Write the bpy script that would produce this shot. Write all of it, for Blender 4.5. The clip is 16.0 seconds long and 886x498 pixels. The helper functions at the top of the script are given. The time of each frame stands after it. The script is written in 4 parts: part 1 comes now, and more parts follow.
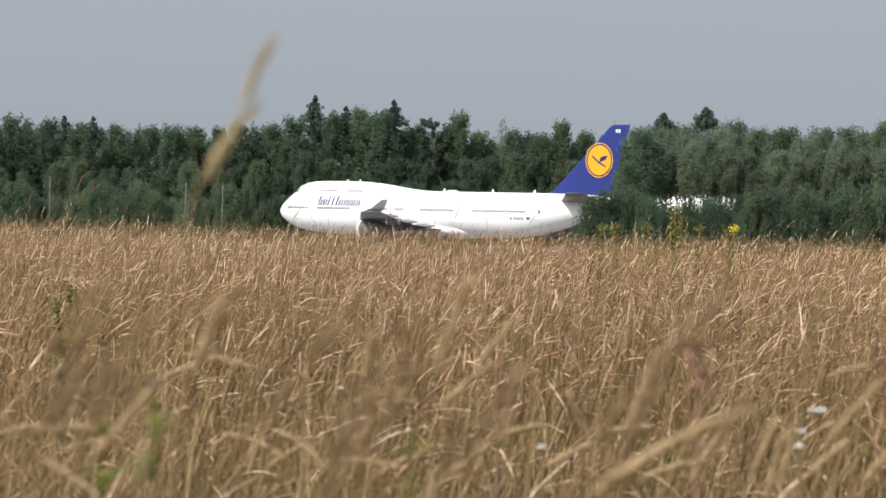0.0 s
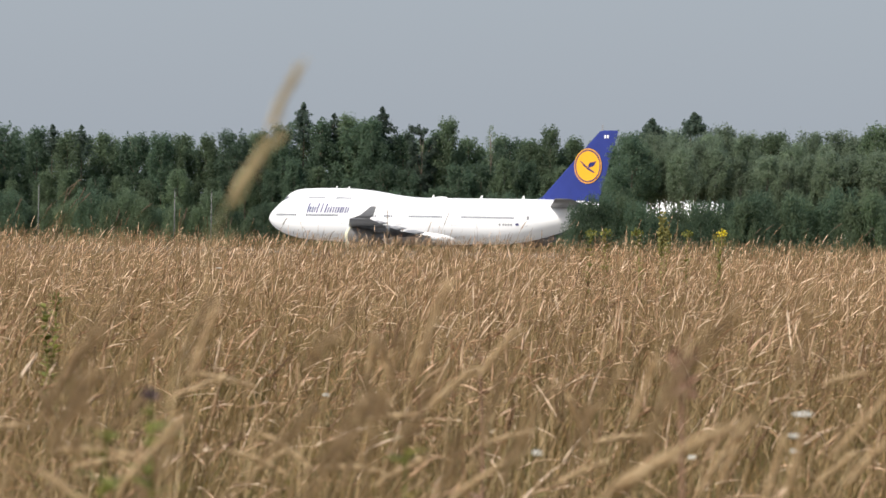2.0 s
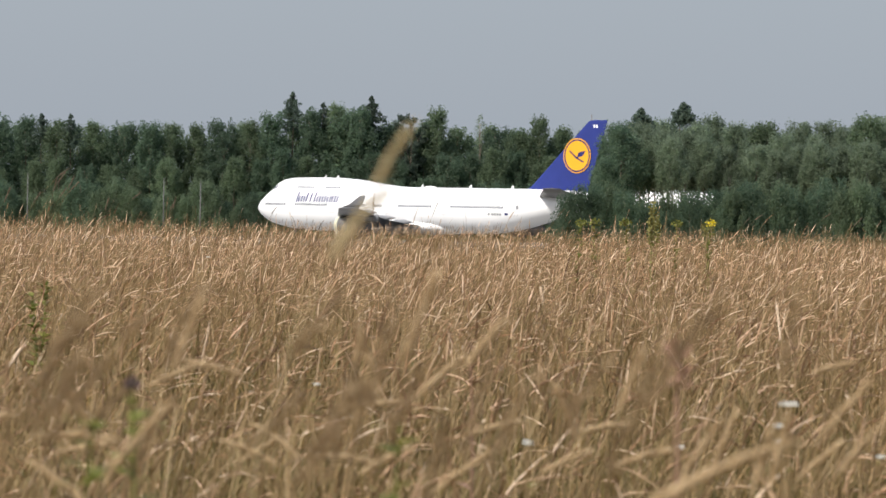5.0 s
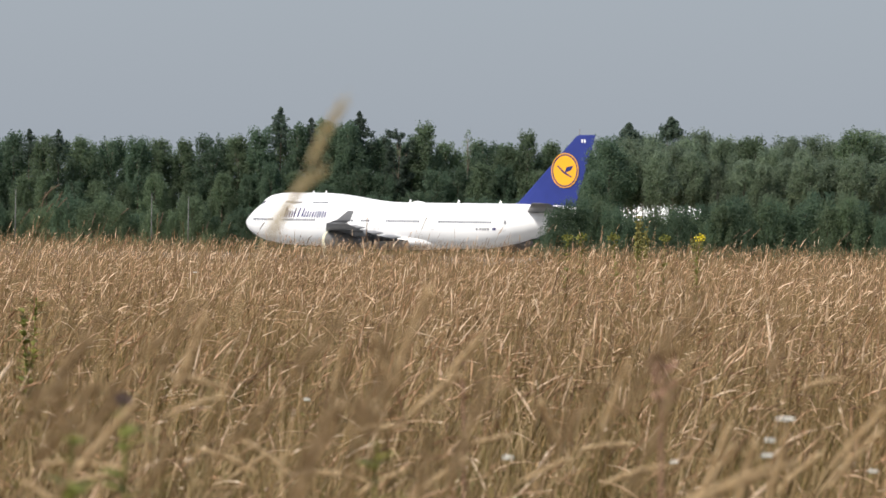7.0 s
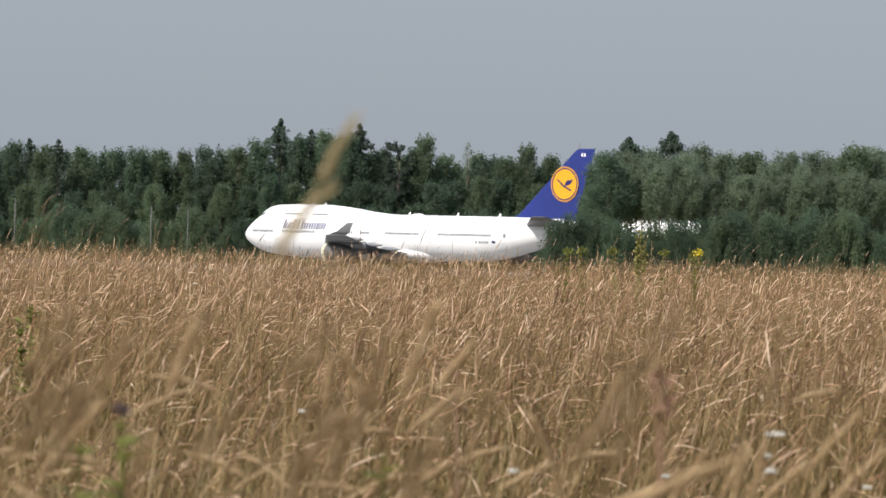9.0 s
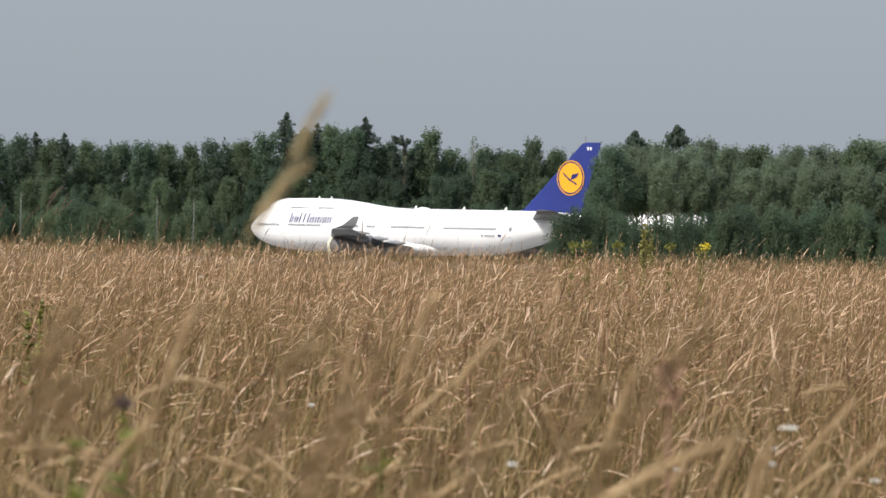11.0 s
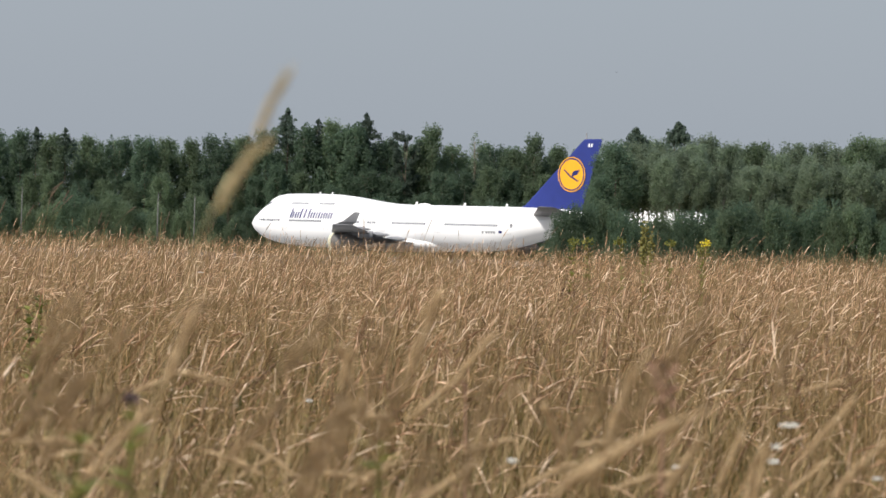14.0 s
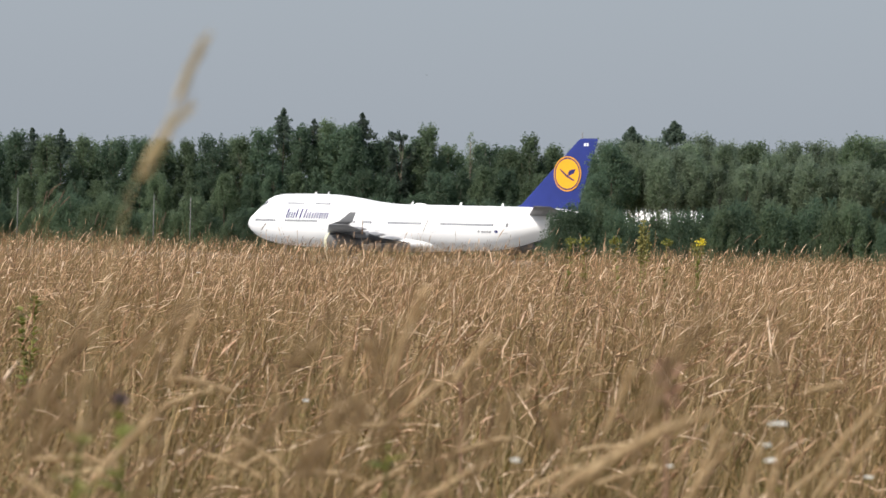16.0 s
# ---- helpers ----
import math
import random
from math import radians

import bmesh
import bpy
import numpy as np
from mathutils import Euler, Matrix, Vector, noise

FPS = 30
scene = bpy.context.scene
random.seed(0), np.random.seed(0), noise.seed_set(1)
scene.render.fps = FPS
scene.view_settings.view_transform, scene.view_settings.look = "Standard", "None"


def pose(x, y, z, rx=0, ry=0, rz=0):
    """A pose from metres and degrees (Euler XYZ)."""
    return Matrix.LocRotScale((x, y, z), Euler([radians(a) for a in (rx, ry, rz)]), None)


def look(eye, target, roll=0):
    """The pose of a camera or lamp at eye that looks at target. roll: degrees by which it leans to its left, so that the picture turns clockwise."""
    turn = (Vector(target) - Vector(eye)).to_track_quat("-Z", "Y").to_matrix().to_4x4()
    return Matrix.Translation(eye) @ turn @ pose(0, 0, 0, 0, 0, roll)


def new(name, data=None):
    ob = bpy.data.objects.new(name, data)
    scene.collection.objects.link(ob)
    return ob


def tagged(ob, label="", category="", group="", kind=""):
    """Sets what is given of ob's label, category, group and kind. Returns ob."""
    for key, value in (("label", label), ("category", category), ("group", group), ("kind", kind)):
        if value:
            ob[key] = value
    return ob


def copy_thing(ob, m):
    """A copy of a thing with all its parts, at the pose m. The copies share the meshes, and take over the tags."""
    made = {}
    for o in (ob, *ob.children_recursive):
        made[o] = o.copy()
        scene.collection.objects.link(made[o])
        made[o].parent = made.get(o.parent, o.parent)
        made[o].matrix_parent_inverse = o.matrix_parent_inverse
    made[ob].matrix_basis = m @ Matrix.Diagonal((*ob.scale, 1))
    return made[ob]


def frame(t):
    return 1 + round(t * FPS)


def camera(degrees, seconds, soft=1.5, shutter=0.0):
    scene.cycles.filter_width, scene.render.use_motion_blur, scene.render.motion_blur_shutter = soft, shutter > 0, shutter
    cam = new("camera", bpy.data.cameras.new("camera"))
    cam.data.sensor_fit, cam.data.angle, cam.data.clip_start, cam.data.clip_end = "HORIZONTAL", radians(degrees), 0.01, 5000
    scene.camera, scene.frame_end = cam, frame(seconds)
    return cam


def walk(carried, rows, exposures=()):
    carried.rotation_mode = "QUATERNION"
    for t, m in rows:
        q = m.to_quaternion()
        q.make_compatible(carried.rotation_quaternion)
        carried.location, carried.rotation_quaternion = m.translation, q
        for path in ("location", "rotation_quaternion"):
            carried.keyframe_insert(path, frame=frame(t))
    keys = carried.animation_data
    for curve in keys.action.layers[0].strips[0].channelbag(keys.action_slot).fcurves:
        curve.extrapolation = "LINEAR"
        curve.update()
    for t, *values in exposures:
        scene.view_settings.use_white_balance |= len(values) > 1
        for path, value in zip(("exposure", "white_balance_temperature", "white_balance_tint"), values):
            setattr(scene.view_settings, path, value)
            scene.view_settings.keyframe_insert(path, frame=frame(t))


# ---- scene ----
# ---- camera ----
FOV = 10.0
EYE = Vector((0.0, 0.0, 1.43))
F = 784 / math.tan(radians(FOV / 2))      # focal length in picture units
APRON = EYE.z - 4.58

cam = camera(FOV, 16.0, soft=1.4, shutter=0.5)
cam.data.dof.use_dof = True
cam.data.dof.focus_distance = 52.0
cam.data.dof.aperture_fstop = 17.0

# seconds, metres to the right and up at one kilometre, roll in degrees
PATH = [
    (0, -5.2507, -5.5786, 1.239), (0.5, -4.5499, -5.2888, 1.290), (1, -3.7350, -4.7250, 1.154),
    (1.5, -3.3309, -4.1108, 0.993), (2, -3.1105, -4.2500, 0.959), (2.5, -3.0924, -4.9378, 0.862),
    (3, -2.8487, -6.0669, 0.899), (3.5, -2.6153, -6.7010, 0.911), (4, -2.1839, -7.1083, 0.992),
    (6.5, 0.7641, -3.8951, 0.965), (7, 1.4085, -3.2855, 0.951), (7.5, 1.7972, -2.4927, 1.044),
    (8, 1.7508, -1.4730, 1.166), (8.5, 1.4997, -0.8421, 1.340), (9, 1.5196, -0.7624, 1.388),
    (11.5, 0.0042, -2.1823, 1.381), (12, -0.1609, -1.3506, 1.400), (12.5, 0.0000, -1.0043, 1.400),
    (13, 0.3643, -1.4427, 1.441), (13.5, 0.4173, -1.9458, 1.575), (14, 0.2506, -2.8023, 1.580),
    (14.5, 0.4327, -3.3418, 1.532), (15, 0.8070, -3.7150, 1.660), (15.5, 0.8118, -3.5094, 1.539),
    (16, 1.0392, -2.8456, 1.444),
]
walk(cam, [(t, look(EYE, EYE + Vector((dx, 1000, dz)), roll)) for t, dx, dz, roll in PATH],
     exposures=[(0, 0.04), (4, 0.04), (9, -0.05), (13.5, -0.04), (16, 0.0)])


def spot(px, up, d):
    """A place d metres off: px across the picture at 12.5 s, up: picture units above the horizon."""
    return Vector(((px - 784) / F * d, d, EYE.z + up / F * d))


def aim(t, x, y, d):
    """The place d metres off that shows at x, y of the picture at t seconds."""
    for a, b in zip(PATH, PATH[1:]):
        if a[0] <= t <= b[0]:
            k = (t - a[0]) / (b[0] - a[0])
            dx, dz, roll = (a[i] + (b[i] - a[i]) * k for i in (1, 2, 3))
            break
    way = look(EYE, EYE + Vector((dx, 1000, dz)), roll).to_3x3() @ Vector(((x - 784) / F, (441 - y) / F, -1))
    return EYE + way * (d / way.y)


# ---- world, sun ----
SUN_EL, SUN_AZ = 47.0, 226.0      # azimuth clockwise from +y, where the light comes from
world = bpy.data.worlds.new("sky")
scene.world = world
world.use_nodes = True
wn = world.node_tree.nodes
sky = wn.new("ShaderNodeTexSky")
sky.sky_type = "NISHITA"
sky.sun_disc = False
sky.sun_elevation, sky.sun_rotation = radians(SUN_EL), radians(SUN_AZ)
sky.air_density, sky.dust_density, sky.ozone_density = 1.0, 3.0, 2.0
dim = wn.new("ShaderNodeVectorMath")      # clear sky seen through even summer haze
dim.operation = "SCALE"
dim.inputs["Scale"].default_value = 0.15
haze = wn.new("ShaderNodeMix")
haze.data_type = "RGBA"
toward = wn.new("ShaderNodeTexCoord")      # the haze lies thickest along the horizon
split = wn.new("ShaderNodeSeparateXYZ")
fade = wn.new("ShaderNodeMapRange")
fade.interpolation_type = "SMOOTHSTEP"
fade.inputs["From Min"].default_value, fade.inputs["From Max"].default_value = 0.0, 0.7
fade.inputs["To Min"].default_value, fade.inputs["To Max"].default_value = 0.82, 0.22
world.node_tree.links.new(toward.outputs["Generated"], split.inputs[0])
world.node_tree.links.new(split.outputs["Z"], fade.inputs["Value"])
world.node_tree.links.new(fade.outputs["Result"], haze.inputs["Factor"])
haze.inputs["B"].default_value = (0.400, 0.447, 0.514, 1)
world.node_tree.links.new(sky.outputs[0], dim.inputs[0])
world.node_tree.links.new(dim.outputs[0], haze.inputs["A"])
world.node_tree.links.new(haze.outputs["Result"], wn["Background"].inputs[0])
wn["Background"].inputs[1].default_value = 1.0

sun = new("sun", bpy.data.lights.new("sun", "SUN"))
sun.data.energy, sun.data.angle, sun.data.color = 4.75, radians(0.6), (1.0, 0.95, 0.88)
away = Vector((math.sin(radians(SUN_AZ)) * math.cos(radians(SUN_EL)),
               math.cos(radians(SUN_AZ)) * math.cos(radians(SUN_EL)), math.sin(radians(SUN_EL))))
sun.matrix_world = look(away * 100, (0, 0, 0))


# ---- materials ----
def material(name, colours, rough=0.7, scale=1.0, amount=0.5, by="island", metal=0.0, bump=0.0,
             bump_scale=20.0, translucent=0.0, spec=0.3, tint=None, tint_scale=0.1, vary=0.0):
    """Colours spread by chance over pieces (island or object) and by grain; tint: a second, broad variation."""
    m = bpy.data.materials.new(name)
    m.use_nodes = True
    nt = m.node_tree
    n, k = nt.nodes, nt.links.new
    bsdf = n["Principled BSDF"]
    bsdf.inputs["Roughness"].default_value = rough
    bsdf.inputs["Metallic"].default_value = metal
    bsdf.inputs["Specular IOR Level"].default_value = spec
    where = n.new("ShaderNodeTexCoord")
    grain = n.new("ShaderNodeTexNoise")
    grain.inputs["Scale"].default_value = scale
    grain.inputs["Detail"].default_value = 5
    k(where.outputs["Object"], grain.inputs["Vector"])
    if by == "island":
        pick = n.new("ShaderNodeNewGeometry").outputs["Random Per Island"]
    else:
        pick = n.new("ShaderNodeObjectInfo").outputs["Random"]
    mix = n.new("ShaderNodeMix")
    mix.inputs["Factor"].default_value = amount
    k(pick, mix.inputs["A"])
    k(grain.outputs["Fac"], mix.inputs["B"])
    ramp = n.new("ShaderNodeValToRGB")
    els = ramp.color_ramp.elements
    while len(els) < len(colours):
        els.new(0.5)
    for i, c in enumerate(colours):
        els[i].position = 0.1 + 0.8 * i / max(1, len(colours) - 1)
        els[i].color = (*c, 1)
    k(mix.outputs["Result"], ramp.inputs["Fac"])
    colour = ramp.outputs["Color"]
    if tint:
        broad = n.new("ShaderNodeTexNoise")
        broad.inputs["Scale"].default_value = tint_scale
        broad.inputs["Detail"].default_value = 3
        k(where.outputs["Object"], broad.inputs["Vector"])
        span = n.new("ShaderNodeMapRange")
        span.inputs["From Min"].default_value, span.inputs["From Max"].default_value = 0.45, 0.65
        k(broad.outputs["Fac"], span.inputs["Value"])
        two = n.new("ShaderNodeMix")
        two.data_type = "RGBA"
        two.blend_type = "MULTIPLY"
        two.inputs["B"].default_value = (*tint, 1)
        k(span.outputs["Result"], two.inputs["Factor"])
        k(colour, two.inputs["A"])
        colour = two.outputs["Result"]
    if vary:
        hsv = n.new("ShaderNodeHueSaturation")
        lift = n.new("ShaderNodeMath")
        lift.operation = "MULTIPLY_ADD"
        lift.inputs[1].default_value, lift.inputs[2].default_value = vary, 1 - vary / 2
        k(n.new("ShaderNodeObjectInfo").outputs["Random"], lift.inputs[0])
        k(lift.outputs[0], hsv.inputs["Value"])
        k(colour, hsv.inputs["Color"])
        colour = hsv.outputs["Color"]
    k(colour, bsdf.inputs["Base Color"])
    if bump:
        b = n.new("ShaderNodeBump")
        b.inputs["Strength"].default_value = bump
        fine = n.new("ShaderNodeTexNoise")
        fine.inputs["Scale"].default_value = bump_scale
        k(where.outputs["Object"], fine.inputs["Vector"])
        k(fine.outputs["Fac"], b.inputs["Height"])
        k(b.outputs["Normal"], bsdf.inputs["Normal"])
    if translucent:
        thin = n.new("ShaderNodeBsdfTranslucent")
        lit = n.new("ShaderNodeHueSaturation")      # leaves let through more than they throw back
        lit.inputs["Value"].default_value = 1.9
        k(colour, lit.inputs["Color"])
        k(lit.outputs["Color"], thin.inputs["Color"])
        both = n.new("ShaderNodeMixShader")
        both.inputs["Fac"].default_value = translucent
        k(bsdf.outputs[0], both.inputs[1])
        k(thin.outputs[0], both.inputs[2])
        k(both.outputs[0], n["Material Output"].inputs["Surface"])
    return m


M_STEM = material("dry_stem", [(0.079, 0.049, 0.019), (0.186, 0.120, 0.052), (0.359, 0.260, 0.133)], 0.6, 8, 0.3)
M_EAR = material("seed_head", [(0.103, 0.056, 0.030), (0.206, 0.122, 0.065), (0.349, 0.221, 0.122), (0.563, 0.397, 0.249), (0.832, 0.677, 0.507)], 0.6, 30, 0.12,
                 translucent=0.15, tint=(0.98, 0.86, 0.80), tint_scale=0.12)
M_LEAF = material("dry_blade", [(0.058, 0.051, 0.013), (0.122, 0.076, 0.023), (0.225, 0.136, 0.051), (0.430, 0.291, 0.140)], 0.6, 8, 0.15, translucent=0.2, tint=(0.84, 0.78, 0.60), tint_scale=0.35)
M_FRESH_SHADE = material("half_green_shade_blade", [(0.058, 0.059, 0.017), (0.109, 0.095, 0.026), (0.192, 0.149, 0.047)], 0.6, 8, 0.15, translucent=0.25)
M_GROUND = material("dry_ground", [(0.13, 0.10, 0.05), (0.24, 0.18, 0.09), (0.30, 0.24, 0.12)], 0.9, 0.6, 1.0, bump=0.5, bump_scale=8)
M_CONCRETE = material("apron_concrete", [(0.173, 0.171, 0.163), (0.230, 0.227, 0.219), (0.288, 0.282, 0.271)], 0.85, 0.15, 1.0, bump=0.2)
M_WHITE = material("white_aircraft_paint", [(0.80, 0.81, 0.82), (0.84, 0.84, 0.84), (0.87, 0.87, 0.86)], 0.35, 0.4, 1.0, spec=0.5)
M_GREY = material("grey_aircraft_paint", [(0.175, 0.181, 0.197), (0.218, 0.224, 0.235), (0.251, 0.251, 0.262)], 0.4, 0.6, 1.0, spec=0.5)
# darker copy of the aircraft grey: shade on tailplane and nacelles put into colour
M_GREY_SHADE = material("grey_with_painted_shade", [(0.10, 0.098, 0.095), (0.135, 0.13, 0.125), (0.16, 0.155, 0.15)], 0.45, 0.6, 1.0, spec=0.4)
M_BLUE = material("navy_fin_paint", [(0.016, 0.028, 0.16), (0.020, 0.034, 0.19), (0.026, 0.042, 0.22)], 0.35, 0.5, 1.0, spec=0.5)
M_YELLOW = material("yellow_paint", [(0.78, 0.36, 0.02), (0.84, 0.40, 0.03)], 0.4, 1.5, 1.0)
M_NAVY = material("navy_lettering", [(0.015, 0.020, 0.105), (0.025, 0.030, 0.140)], 0.5, 2, 1.0)
M_GLASS = material("dark_window", [(0.10, 0.11, 0.13), (0.20, 0.21, 0.23)], 0.2, 2, 0.4, spec=0.6)
M_RUBBER = material("black_rubber", [(0.015, 0.015, 0.015), (0.035, 0.035, 0.033)], 0.8, 6, 1.0)
# sunlight on the engine inlet lips, put into a pale yellowish colour
M_LIP_SUNLIT = material("sunlit_lip_paint", [(0.60, 0.58, 0.42), (0.70, 0.67, 0.50)], 0.4, 1, 1.0, spec=0.5)
M_BARK = material("grey_brown_bark", [(0.10, 0.08, 0.06), (0.18, 0.15, 0.11), (0.26, 0.23, 0.19)], 0.9, 3, 1.0, bump=0.6, bump_scale=9)
M_BIRCH = material("pale_birch_bark", [(0.16, 0.15, 0.12), (0.34, 0.32, 0.28), (0.46, 0.44, 0.40)], 0.8, 2.5, 1.0, bump=0.4)
# leaf greens lifted and greyed towards blue: distance haze put into their colour
M_OAK = material("deep_green_leaves", [(0.067, 0.105, 0.071), (0.085, 0.128, 0.081), (0.107, 0.149, 0.090)], 0.65, 0.3, 0.5, translucent=0.6, spec=0.32, vary=0.4)
M_LIME = material("mid_green_leaves", [(0.097, 0.135, 0.082), (0.117, 0.159, 0.093), (0.140, 0.177, 0.103)], 0.65, 0.3, 0.5, translucent=0.6, spec=0.32, vary=0.4)
M_SPRUCE = material("dark_needles", [(0.063, 0.090, 0.071), (0.080, 0.110, 0.082), (0.098, 0.128, 0.092)], 0.65, 0.3, 0.5, translucent=0.6, spec=0.32, vary=0.4)
M_WILLOW = material("grey_green_leaves", [(0.127, 0.162, 0.112), (0.151, 0.191, 0.126), (0.176, 0.214, 0.142)], 0.65, 0.3, 0.5, translucent=0.6, spec=0.32, vary=0.4)
M_WEED = material("green_weed", [(0.095, 0.111, 0.025), (0.160, 0.175, 0.040), (0.255, 0.246, 0.069)], 0.6, 12, 0.4, translucent=0.25)
M_OLIVE = material("olive_seed_stalk", [(0.12, 0.12, 0.03), (0.20, 0.19, 0.06), (0.28, 0.25, 0.09)], 0.7, 12, 0.4, translucent=0.15)
M_BLOOM = material("yellow_bloom", [(0.55, 0.45, 0.02), (0.75, 0.62, 0.05)], 0.6, 12, 0.4, translucent=0.2)
M_PETAL = material("white_petals", [(0.70, 0.70, 0.66), (0.82, 0.82, 0.78)], 0.6, 12, 0.4, translucent=0.2)
M_RUST = material("rust_red_seeds", [(0.211, 0.116, 0.077), (0.317, 0.189, 0.132)], 0.7, 20, 0.4)
M_DARKHEAD = material("dark_thistle_head", [(0.10, 0.065, 0.07), (0.17, 0.12, 0.12)], 0.8, 20, 0.4)
M_STRAW = material("pale_straw", [(0.34, 0.28, 0.15), (0.46, 0.38, 0.22), (0.55, 0.46, 0.29)], 0.7, 30, 0.3, translucent=0.3)
M_DOOR = material("door_seam", [(0.50, 0.50, 0.51), (0.58, 0.58, 0.58)], 0.5, 1, 1.0)
M_PALEEAR = material("pale_seed_head", [(0.305, 0.207, 0.113), (0.448, 0.328, 0.186), (0.591, 0.457, 0.276)], 0.65, 40, 0.4, translucent=0.2)
M_AIRY = material("brown_flower_head", [(0.17, 0.115, 0.06), (0.28, 0.195, 0.105), (0.40, 0.295, 0.17)], 0.7, 30, 0.3, translucent=0.3)
M_WISP = material("grey_brown_panicle", [(0.13, 0.10, 0.07), (0.20, 0.155, 0.11), (0.30, 0.24, 0.17)], 0.7, 30, 0.3, translucent=0.2)
M_POST = material("weathered_grey_post", [(0.10, 0.10, 0.10), (0.17, 0.17, 0.165)], 0.7, 3, 1.0)
M_BIRD = material("black_feathers", [(0.015, 0.015, 0.017), (0.04, 0.038, 0.035)], 0.7, 10, 1.0)


# ---- helpers for meshes ----
def mesh_of(name, verts, faces, mats, index=None, smooth=False):
    me = bpy.data.meshes.new(name)
    me.from_pydata([tuple(v) for v in verts] if not isinstance(verts, np.ndarray) else verts.tolist(), [],
                   faces if not isinstance(faces, np.ndarray) else faces.tolist())
    for m in mats:
        me.materials.append(m)
    if index is not None:
        me.polygons.foreach_set("material_index", np.asarray(index, dtype=np.int32))
    if smooth:
        me.polygons.foreach_set("use_smooth", np.ones(len(me.polygons), dtype=bool))
    me.update()
    return me


def piece(name, me, parent=None, label=""):
    ob = new(name, me)
    if parent:
        ob.parent = parent
    return tagged(ob, label) if label else ob


def part(name, bm, mat, parent, label="", smooth=True):
    """Links a bmesh as one mesh object under a thing or a part."""
    me = bpy.data.meshes.new(name)
    bmesh.ops.recalc_face_normals(bm, faces=bm.faces)
    bm.to_mesh(me)
    bm.free()
    me.materials.append(mat)
    if smooth:
        me.polygons.foreach_set("use_smooth", np.ones(len(me.polygons), dtype=bool))
    return piece(name, me, parent, label)


def loft(rings, close=True, caps=True):
    """A bmesh skinned over rings of equally many points."""
    bm = bmesh.new()
    rows = [[bm.verts.new(p) for p in ring] for ring in rings]
    n = len(rows[0])
    for a, b in zip(rows, rows[1:]):
        for i in range(n if close else n - 1):
            j = (i + 1) % n
            bm.faces.new((a[i], a[j], b[j], b[i]))
    if caps:
        bm.faces.new(rows[0])
        bm.faces.new(rows[-1])
    return bm


def box_bm(x0, x1, y0, y1, z0, z1, bevel=0.0):
    bm = bmesh.new()
    bmesh.ops.create_cube(bm, size=1, matrix=Matrix.Translation(((x0 + x1) / 2, (y0 + y1) / 2, (z0 + z1) / 2))
                          @ Matrix.Diagonal((x1 - x0, y1 - y0, z1 - z0, 1)))
    if bevel:
        bmesh.ops.bevel(bm, geom=bm.edges[:], offset=bevel, segments=2, affect="EDGES")
    return bm


def foil(a0, a1, y, z, thick, n=9):
    """A wing section from leading edge a0 to trailing edge a1 (aft), at y, z."""
    c = a1 - a0
    ups, lows = [], []
    for i in range(n):
        s = (1 - math.cos(math.pi * i / (n - 1))) / 2
        h = thick * c * 2.6 * (0.30 * math.sqrt(s) - 0.126 * s - 0.352 * s * s + 0.284 * s ** 3 - 0.1015 * s ** 4)
        ups.append((a0 + c * s, h * 1.1))
        lows.append((a0 + c * s, -h * 0.7))
    ring = ups + lows[-2:0:-1]
    return [(x, y, z + h) for x, h in ring]


# ---- ground ----
def ground_height(x, y):
    s = min(1.0, max(0.0, (y - 222.0) / 110.0))
    return APRON * s * s * (3 - 2 * s)


def build_ground():
    ys = [-3000, -1000, -300, -100, -40] + list(range(-20, 230, 10)) + list(range(230, 350, 8)) + [400, 500, 700, 1000, 1500, 2500, 4500]
    xs = [-4000, -1500, -600, -300, -150, -100] + list(range(-80, 81, 8)) + [100, 150, 300, 600, 1500, 4000]
    verts, faces = [], []
    for y in ys:
        for x in xs:
            wave = 0.03 * noise.noise(Vector((x * 0.07, y * 0.07, 0))) if y < 220 and abs(x) < 90 else 0
            verts.append((x, y, ground_height(x, y) + wave))
    n = len(xs)
    for j in range(len(ys) - 1):
        for i in range(n - 1):
            a = j * n + i
            faces.append((a, a + 1, a + n + 1, a + n))
    ob = piece("ground", mesh_of("ground", verts, faces, [M_GROUND], smooth=True))
    tagged(ob, "dry brown soil and thatch under tall field grass", "ground", kind="structure")
    slab = part("apron", box_bm(-160, 260, 700, 960, APRON - 0.25, APRON + 0.03), M_CONCRETE, None, smooth=False)
    tagged(slab, "weathered grey asphalt aircraft parking apron", "apron", kind="structure")


build_ground()


# ---- airliners ----
STATIONS = [  # aft, keel, crown, half width
    (0.0, 5.50, 5.66, 0.08), (0.35, 4.95, 6.25, 0.70), (1.1, 4.30, 6.95, 1.30), (2.3, 3.65, 7.80, 1.95),
    (3.4, 3.20, 8.52, 2.34), (4.3, 2.95, 9.12, 2.56), (4.9, 2.83, 9.66, 2.68), (5.8, 2.65, 10.06, 2.85), (7.3, 2.43, 10.30, 3.04), (10, 2.22, 10.38, 3.20),
    (14, 2.10, 10.42, 3.25), (18, 2.10, 10.36, 3.25), (21, 2.10, 10.16, 3.25), (24, 2.10, 9.82, 3.25), (27, 2.10, 9.42, 3.25),
    (30, 2.10, 9.14, 3.25), (33, 2.10, 9.05, 3.25), (42, 2.10, 9.05, 3.25), (49, 2.15, 9.05, 3.25), (52.5, 2.55, 9.05, 3.20),
    (56, 3.25, 9.04, 3.00), (60, 4.30, 8.98, 2.50), (64, 5.40, 8.84, 1.75), (67, 6.35, 8.60, 1.00), (68.6, 7.05, 8.25, 0.38),
]


